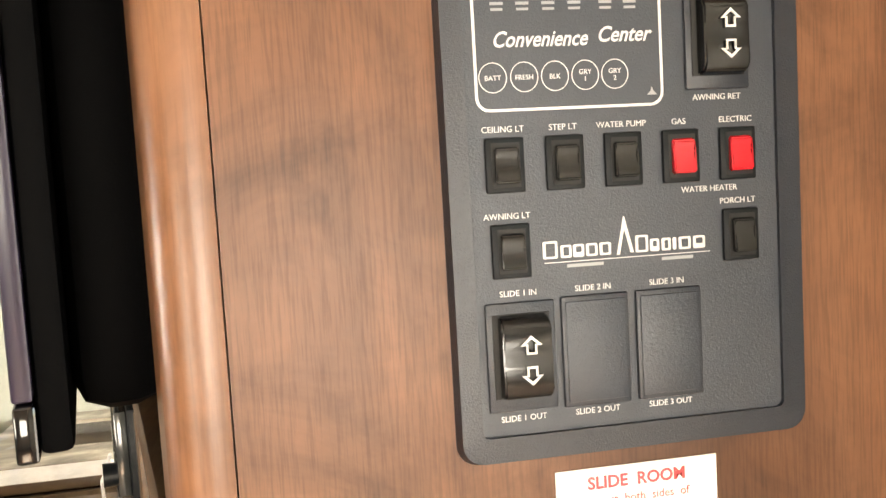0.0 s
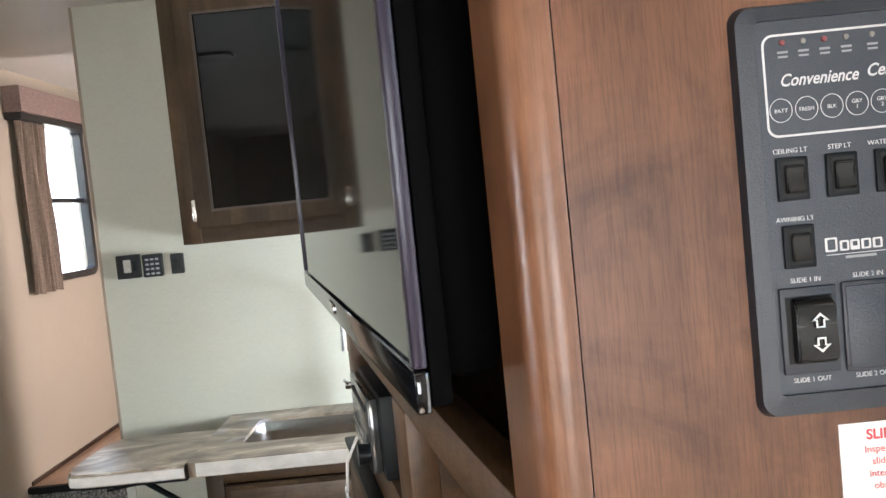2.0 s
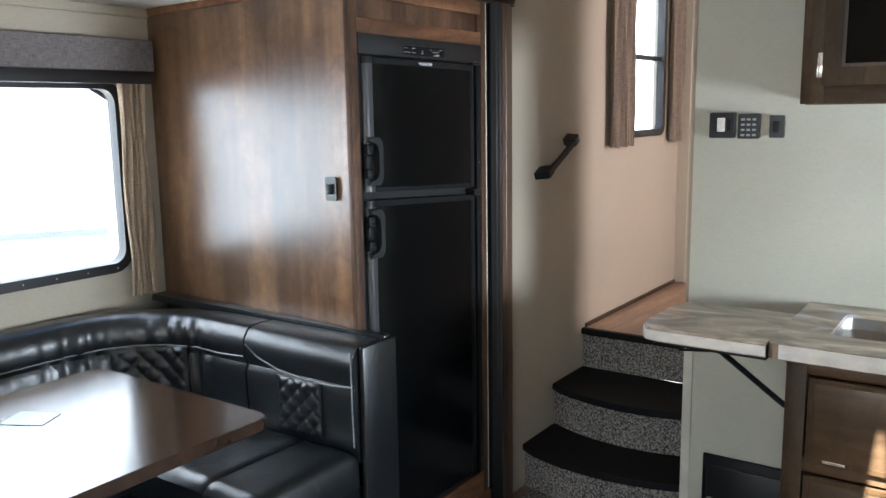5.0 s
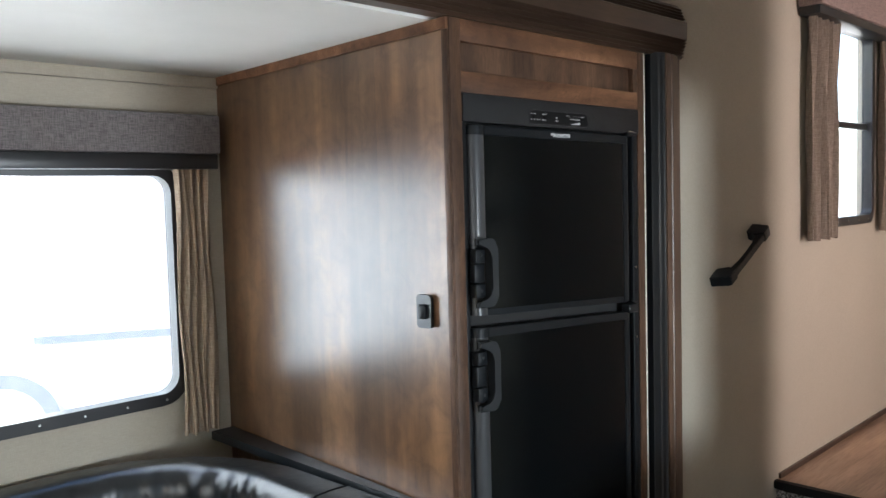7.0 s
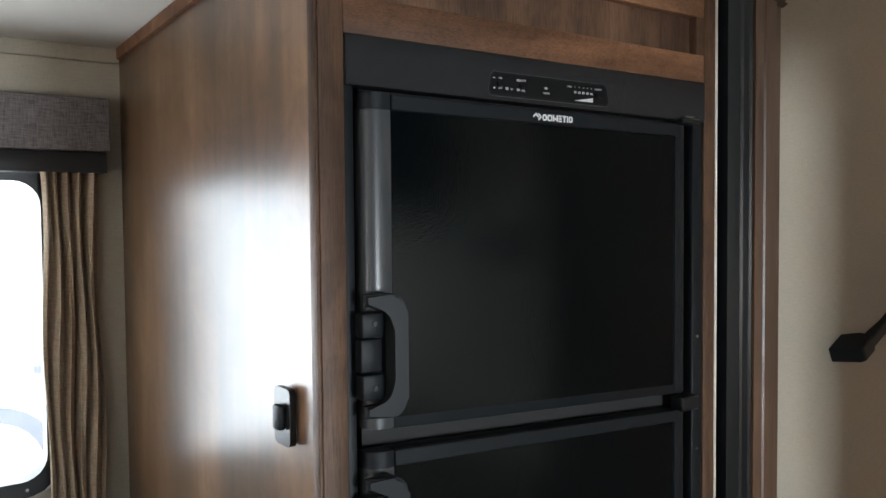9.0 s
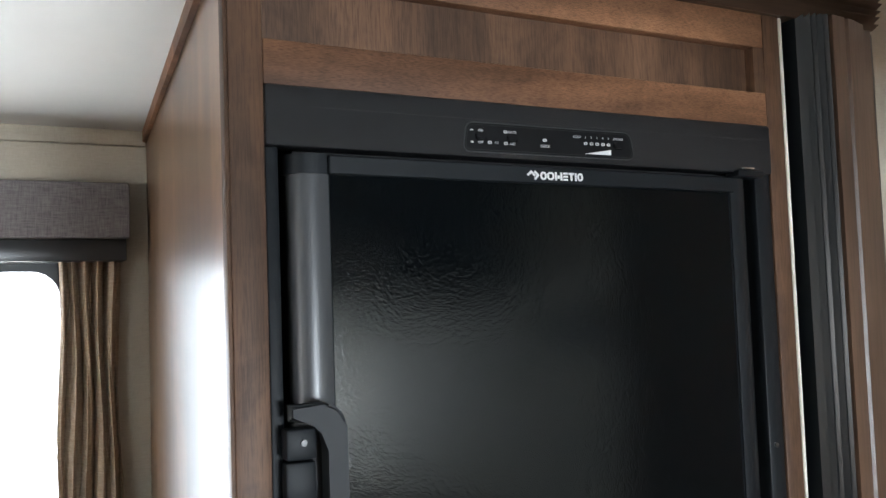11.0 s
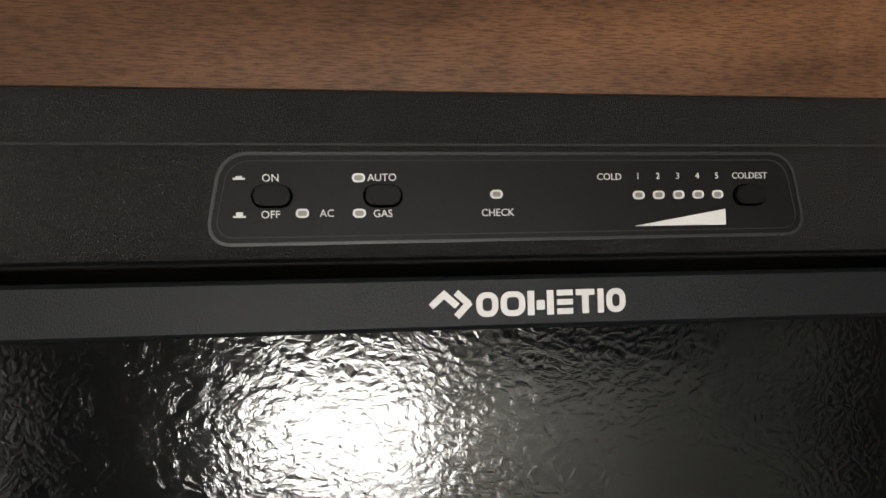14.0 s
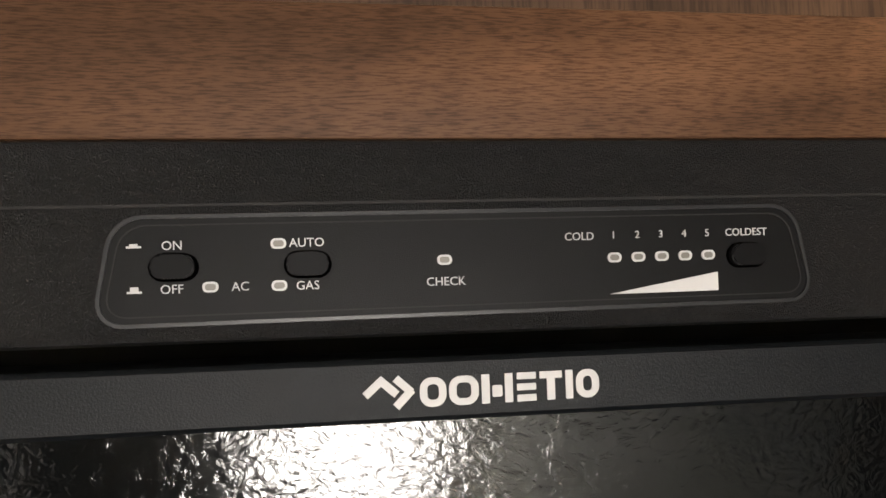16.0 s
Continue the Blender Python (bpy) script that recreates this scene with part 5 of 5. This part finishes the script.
tbox("mount_arm", 0.055, 0.30, 0.36, 0.44, 1.60, 1.68, M_PLAST, "black wall mount", 0.004)
tbox("mount_plate", 0.055, 0.085, 0.28, 0.52, 1.50, 1.75, M_PLAST, "", 0.004)

# ---- convenience panel on the side ----
YP = 0.583
cv = thing("control_panel", (0.124, YP, 1.447), "charcoal plastic control panel with rocker switches on the wood side", "control panel")
bm = bmesh.new()
o1, i1 = rounded(0.0545, 0.1942, 1.4450, 1.6335, 0.008), rounded(0.0635, 0.1830, 1.4560, 1.6255, 0.003)
va = [bm.verts.new((p, YP, q)) for p, q in o1]
vb = [bm.verts.new((p + (0.0015 if p < 0.12 else -0.0015), YP - 0.0055, q + (0.0015 if q < 1.54 else -0.0015))) for p, q in o1]
vc = [bm.verts.new((p, YP - 0.0065, q)) for p, q in i1]
vd = [bm.verts.new((p, YP - 0.002, q)) for p, q in i1]
for a, b in ((va, vb), (vb, vc), (vc, vd)):
    for i in range(len(a)):
        bm.faces.new((a[i], a[(i + 1) % len(a)], b[(i + 1) % len(a)], b[i]))
part("rim", bm, M_CPANEL2, cv, "raised charcoal rim", True)
boxpart("face", (0.0634, 0.1831, YP - 0.0048, YP - 0.0005, 1.4559, 1.6256), M_CPANEL, cv, "flat charcoal face")
YF = YP - 0.0048
bm = bmesh.new()
ring(bm, rounded(0.0675, 0.1385, 1.5735, 1.6195, 0.005), rounded(0.0685, 0.1375, 1.5745, 1.6185, 0.0042), "y", YF, YF - 0.0002)
part("display_outline", bm, M_WHITE, cv, "white rounded outline")
for i, xx in enumerate((0.0768, 0.0862, 0.0958, 0.1055, 0.1172, 0.1265)):
    bm = bmesh.new()
    screw(bm, (xx, YF - 0.0004, 1.6155), 0.0014, "y", 0.001)
    part("indicator", bm, M_LED if i not in (0, 2) else plain("red_lens", (0.25, 0.07, 0.07), 0.3), cv, "tiny indicator lens")
    boxpart("print_bar", (xx - 0.0024, xx + 0.0024, YF - 0.0002, YF, 1.6108, 1.6118), M_GREYPR, cv)
    boxpart("print_bar", (xx - 0.0022, xx + 0.0022, YF - 0.0002, YF, 1.6088, 1.6097), M_GREYPR, cv)
lettering("Convenience", 0.0920, 1.5985, 0.0078, "y", YF - 0.0001, M_WHITE, cv, "script_lettering", "CENTER", 0.35, 0.86, 0.0001)
lettering("Center", 0.1235, 1.5995, 0.0078, "y", YF - 0.0001, M_WHITE, cv, "script_lettering", "CENTER", 0.35, 0.9, 0.0001)
for xx, w_ in ((0.0742, "BATT"), (0.0858, "FRESH"), (0.0972, "BLK"), (0.1086, "GRY\n1"), (0.1199, "GRY\n2")):
    bm = bmesh.new()
    c0 = [(xx + 0.0052 * math.cos(6.28319 * k / 28), 1.5855 + 0.0054 * math.sin(6.28319 * k / 28)) for k in range(28)]
    c1 = [(xx + 0.0049 * math.cos(6.28319 * k / 28), 1.5855 + 0.0051 * math.sin(6.28319 * k / 28)) for k in range(28)]
    ring(bm, c0, c1, "y", YF, YF - 0.0002)
    part("gauge_ring", bm, M_WHITE, cv, "thin white ring")
    lettering(w_, xx, 1.5853, 0.0025, "y", YF - 0.0001, M_WHITE, cv)
bm = bmesh.new()
prism(bm, [(0.132, 1.5775), (0.136, 1.5775), (0.1345, 1.579), (0.134, 1.5805), (0.1335, 1.579)], "y", YF, YF - 0.0002)
part("small_mark", bm, M_GREYPR, cv)


def small_switch(xc, zc, label, mat=None, red=False):
    w, h = 0.0072, 0.0098
    s = boxpart("switch_bezel", (xc - w, xc + w, YF - 0.0018, YF, zc - h, zc + h), M_PLAST, cv, label, 0.0007)
    boxpart("switch_well", (xc - w + 0.0022, xc + w - 0.0018, YF - 0.0021, YF - 0.0018, zc - h + 0.0018, zc + h - 0.0018), M_GAP, s)
    bm = bmesh.new()
    rock = M_RED if red else M_ROCK
    a, b, c = zc - 0.0068, zc + 0.0015, zc + 0.0066
    prism(bm, [(YF - 0.0018, a), (YF - 0.0052, a + 0.0006), (YF - 0.0034, b), (YF - 0.0042, c - 0.001), (YF - 0.0018, c)], "x", xc - 0.0042, xc + 0.0047)
    bmesh.ops.bevel(bm, geom=bm.edges[:], offset=0.0006, segments=2, affect="EDGES")
    part("rocker", bm, rock, s, "red rocker" if red else "black rocker", True)
    return s


for xc, w_, red in ((0.0768, "CEILING LT", 0), (0.0992, "STEP LT", 0), (0.1215, "WATER PUMP", 0), (0.1440, "GAS", 1), (0.1668, "ELECTRIC", 1)):
    small_switch(xc, 1.5545, "small rocker switch" if not red else "small rocker switch with red paddle", None, red)
    lettering(w_, xc, 1.5672, 0.0031, "y", YF - 0.0001, M_WHITE, cv)
lettering("WATER HEATER", 0.1555, 1.5418, 0.0031, "y", YF - 0.0001, M_WHITE, cv)
small_switch(0.0775, 1.5237, "small rocker switch")
lettering("AWNING LT", 0.0768, 1.5362, 0.0031, "y", YF - 0.0001, M_WHITE, cv)
small_switch(0.1672, 1.5240, "small rocker switch")
lettering("PORCH LT", 0.1668, 1.5368, 0.0031, "y", YF - 0.0001, M_WHITE, cv)


def arrow(bm, x, z, s, up):
    d = 1 if up else -1
    pts = [(0, 0.0042), (0.0042, 0.0004), (0.0021, 0.0004), (0.0021, -0.003), (-0.0021, -0.003), (-0.0021, 0.0004), (-0.0042, 0.0004)]
    inn = [(0, 0.0028), (0.0024, 0.0009), (0.0013, 0.0009), (0.0013, -0.0022), (-0.0013, -0.0022), (-0.0013, 0.0009), (-0.0024, 0.0009)]
    o = [(x + p * s, z + q * d * s) for p, q in pts]
    i = [(x + p * s, z + q * d * s) for p, q in inn]
    ring(bm, o, i, "y", YF - 0.0088, YF - 0.0092)


def big_switch(x0, x1, z0, z1, label):
    s = boxpart("switch_bezel", (x0, x1, YF - 0.0016, YF, z0, z1), M_CPANEL2, cv, label, 0.0008)
    xc, zc = (x0 + x1) / 2 + 0.0005, (z0 + z1) / 2 + 0.0005
    rx, rz = (x1 - x0) * 0.39, (z1 - z0) * 0.385
    boxpart("switch_well", (xc - rx - 0.001, xc + rx, YF - 0.0022, YF - 0.0016, zc - rz, zc + rz), M_GAP, s, "", 0.0002)
    bm = bmesh.new()
    prism(bm, [(YF - 0.0016, zc - rz), (YF - 0.0070, zc - rz + 0.001), (YF - 0.0088, zc - rz + 0.004), (YF - 0.0078, zc - 0.003), (YF - 0.0076, zc + 0.003), (YF - 0.0084, zc + rz - 0.005), (YF - 0.0064, zc + rz - 0.002), (YF - 0.0016, zc + rz)], "x", xc - rx + 0.001, xc + rx - 0.001)
    bmesh.ops.bevel(bm, geom=bm.edges[:], offset=0.0008, segments=2, affect="EDGES")
    part("rocker", bm, M_ROCK, s, "large glossy black rocker", True)
    for dz, up in ((0.0045, True), (-0.0055, False)):
        bm = bmesh.new()
        arrow(bm, xc + 0.001, zc + dz, 0.95, up)
        part("arrow", bm, M_WHITE, s, "white outlined arrow")


big_switch(0.0665, 0.0925, 1.4652, 1.5052, "large slide switch")
big_switch(0.1470, 0.1722, 1.5785, 1.6165, "large awning switch")
for x0, x1 in ((0.0950, 0.1210), (0.1240, 0.1500)):
    s = boxpart("blank_plate", (x0, x1, YF - 0.0016, YF, 1.4645, 1.5058), M_CPANEL2, cv, "blank switch cover", 0.0008)
    boxpart("blank_face", (x0 + 0.0015, x1 - 0.0015, YF - 0.0022, YF - 0.0015, 1.4665, 1.5038), M_CPANEL, s, "", 0.0003)
for xc, k in ((0.0795, 1), (0.1080, 2), (0.1370, 3)):
    lettering("SLIDE %d IN" % k, xc, 1.5082, 0.0031, "y", YF - 0.0001, M_WHITE, cv)
    lettering("SLIDE %d OUT" % k, xc, 1.4622, 0.0031, "y", YF - 0.0001, M_WHITE, cv)
lettering("AWNING RET", 0.1596, 1.5757, 0.0031, "y", YF - 0.0001, M_WHITE, cv)
boxpart("print_bar", (0.1515, 0.1685, YF - 0.0002, YF, 1.6190, 1.6208), M_WHITE, cv)
# maker's mark as plain shapes
bm = bmesh.new()
for x0, w_, h_, gap in ((0.0895, 0.0056, 0.0064, 1), (0.0962, 0.0042, 0.0047, 1), (0.1010, 0.0042, 0.0047, 0), (0.1060, 0.0044, 0.0047, 1), (0.1112, 0.0044, 0.0047, 1), (0.1252, 0.0050, 0.0064, 1), (0.1310, 0.0036, 0.0047, 0), (0.1356, 0.0036, 0.0047, 1), (0.1400, 0.0014, 0.0047, 2), (0.1424, 0.0048, 0.0047, 1), (0.1482, 0.0048, 0.0047, 0)):
    o = rounded(x0, x0 + w_, 1.5198, 1.5198 + h_, 0.0006, 2)
    if gap == 2:
        prism(bm, o, "y", YF, YF - 0.0002)
    else:
        ring(bm, o, rounded(x0 + 0.0011, x0 + w_ - 0.0009, 1.5206 if gap else 1.5216, 1.5190 + h_, 0.0003, 2), "y", YF, YF - 0.0002)
box(bm, 0.0900, 0.1550, YF - 0.0002, YF, 1.5182, 1.5185)
prism(bm, [(0.1178, 1.5195), (0.1208, 1.5335), (0.1212, 1.5335), (0.1245, 1.5200), (0.1232, 1.5200), (0.1210, 1.5290), (0.1190, 1.5195)], "y", YF, YF - 0.0002)
part("mark_shape", bm, M_WHITE, cv, "white plain shapes of a maker's mark")
for x0, x1 in ((0.0985, 0.1125), (0.1355, 0.1480)):
    boxpart("mark_bar", (x0, x1, YF - 0.0002, YF, 1.5162, 1.5174), M_GREYPR, cv)

sk2 = thing("warning_sticker", (0.1245, YP, 1.397), "white sticker with red printed warning on the wood side", "sticker")
bm = bmesh.new()
box(bm, 0.0915, 0.1570, YP - 0.0005, YP, 1.3955, 1.4385)
part("sheet", bm, M_PAPER, sk2)
lettering("SLIDE  ROOM", 0.1240, 1.4325, 0.0066, "y", YP - 0.0007, M_REDPR, sk2, "lettering", "CENTER", 0.0, 1.0, 0.00018)
for i, w_ in enumerate(("Inspect  both  sides  of", "slideout  room  for", "interior  or  exterior", "obstructions  prior", "to  operating!")):
    lettering(w_, 0.1240, 1.4256 - i * 0.0058, 0.0046, "y", YP - 0.0007, M_REDPR, sk2)

# ---- ceiling fittings seen mirrored in the cabinet glass ----
cvn = thing("ceiling_vent", (-0.49, 0.91, CEIL), "square white roof vent in the ceiling, with added bars that shape the sun", "vent")
bm = bmesh.new()
ring(bm, rounded(VX0 - 0.05, VX1 + 0.05, VY0 - 0.05, VY1 + 0.05, 0.03), rounded(VX0, VX1, VY0, VY1, 0.002), "z", CEIL - 0.02, CEIL - 0.001)
part("vent_frame", bm, M_CEIL, cvn, "white vent frame", True)
# tapering bars, added to break the sun on the drawers into tongues
for x0, x1, w0, w1 in ((-0.582, -0.585, 0.004, 0.030), (-0.510, -0.505, 0.004, 0.036), (-0.452, -0.455, 0.005, 0.040), (-0.400, -0.405, 0.004, 0.034), (-0.350, -0.352, 0.010, 0.036)):
    bm = bmesh.new()
    ym = VY0 + 0.55 * (VY1 - VY0)
    xm, wm = x0 + 0.5 * (x1 - x0) + 0.006, w0 * 1.6
    prism(bm, [(x0 - w0, VY0 - 0.001), (x0 + w0, VY0 - 0.001), (xm + wm, ym), (x1 + w1, VY1 + 0.001), (x1 - w1, VY1 + 0.001), (xm - wm, ym)], "z", CEIL - 0.012, CEIL)
    part("sun_shaping_bar", bm, M_CEIL, cvn)
ca = thing("ceiling_air_outlet", (-1.05, 1.3, CEIL), "oval grey air outlet in the ceiling", "vent")
bm = bmesh.new()
prism(bm, rounded(-1.15, -0.95, 1.22, 1.38, 0.05), "z", CEIL - 0.015, CEIL - 0.001)
part("outlet", bm, M_EDGE, ca, "", True)

# ---- outdoors ----
aa = thing("awning_arm", (-2.92, 2.3, 1.5), "dark slanted awning arm outside the dinette window", "awning arm")
bm = bmesh.new()
tube(bm, [(-3.2, 2.11, 1.617), (-3.2, 2.24, 1.54), (-2.90, 2.30, 1.50)], 0.012, 8)
part("arm", bm, M_PLAST, aa, "", True)
structure("ground", (-400, 400, -400, 400, -0.95, -0.9), M_GROUND)
bd = boxpart("backdrop", (-9.05, -9.0, -14, 22, -0.9, 9), M_SKYGLOW, None, "", 0, None, "structure")
nb = thing("parked_trailer", (-5.2, 3.2, -0.9), "white travel trailer parked outside with a blue-grey stripe", "trailer")
bm = bmesh.new()
prism(bm, [(0.75, 0.0), (6.3, 0.0), (6.6, 0.6), (6.3, 2.0), (5.9, 2.3), (0.75, 2.3)], "x", -7.4, -5.0)
bmesh.ops.translate(bm, verts=bm.verts[:], vec=(0, 1.6, -0.45))
part("body", bm, M_WHITEPAINT, nb, "white gelcoat body")
boxpart("stripe", (-5.0, -4.99, 2.36, 7.6, 0.35, 0.5), M_BLUEGREY, nb, "blue-grey stripe")
boxpart("trailer_window", (-5.0, -4.985, 4.2, 5.2, 0.75, 1.3), M_WFRAME, nb, "dark trailer window", 0.0)
bm = bmesh.new()
prism(bm, [(2.31, 0.855), (3.27, 0.785), (3.27, 0.83), (2.31, 0.895)], "x", -5.0, -4.96)
part("side_rail", bm, M_OUTGREY, nb, "pale grey slanted rail on the side")
bm = bmesh.new()
prism(bm, [(2.13 + 0.29 * math.cos(radians(a)), 0.45 + 0.29 * math.sin(radians(a))) for a in range(0, 181, 12)] + [(2.13 + 0.22 * math.cos(radians(a)), 0.45 + 0.22 * math.sin(radians(a))) for a in range(180, -1, -12)], "x", -5.2, -4.95)
part("fender", bm, M_OUTGREY, nb, "pale grey curved fender")
bm = bmesh.new()
for yy in (2.9, 3.7):
    bmesh.ops.create_cone(bm, cap_ends=True, segments=24, radius1=0.36, radius2=0.36, depth=0.22, matrix=Matrix.Translation((-5.1, yy, -0.54)) @ Matrix.Rotation(radians(90), 4, "Y"))
part("wheels", bm, M_PLAST, nb, "black wheels")
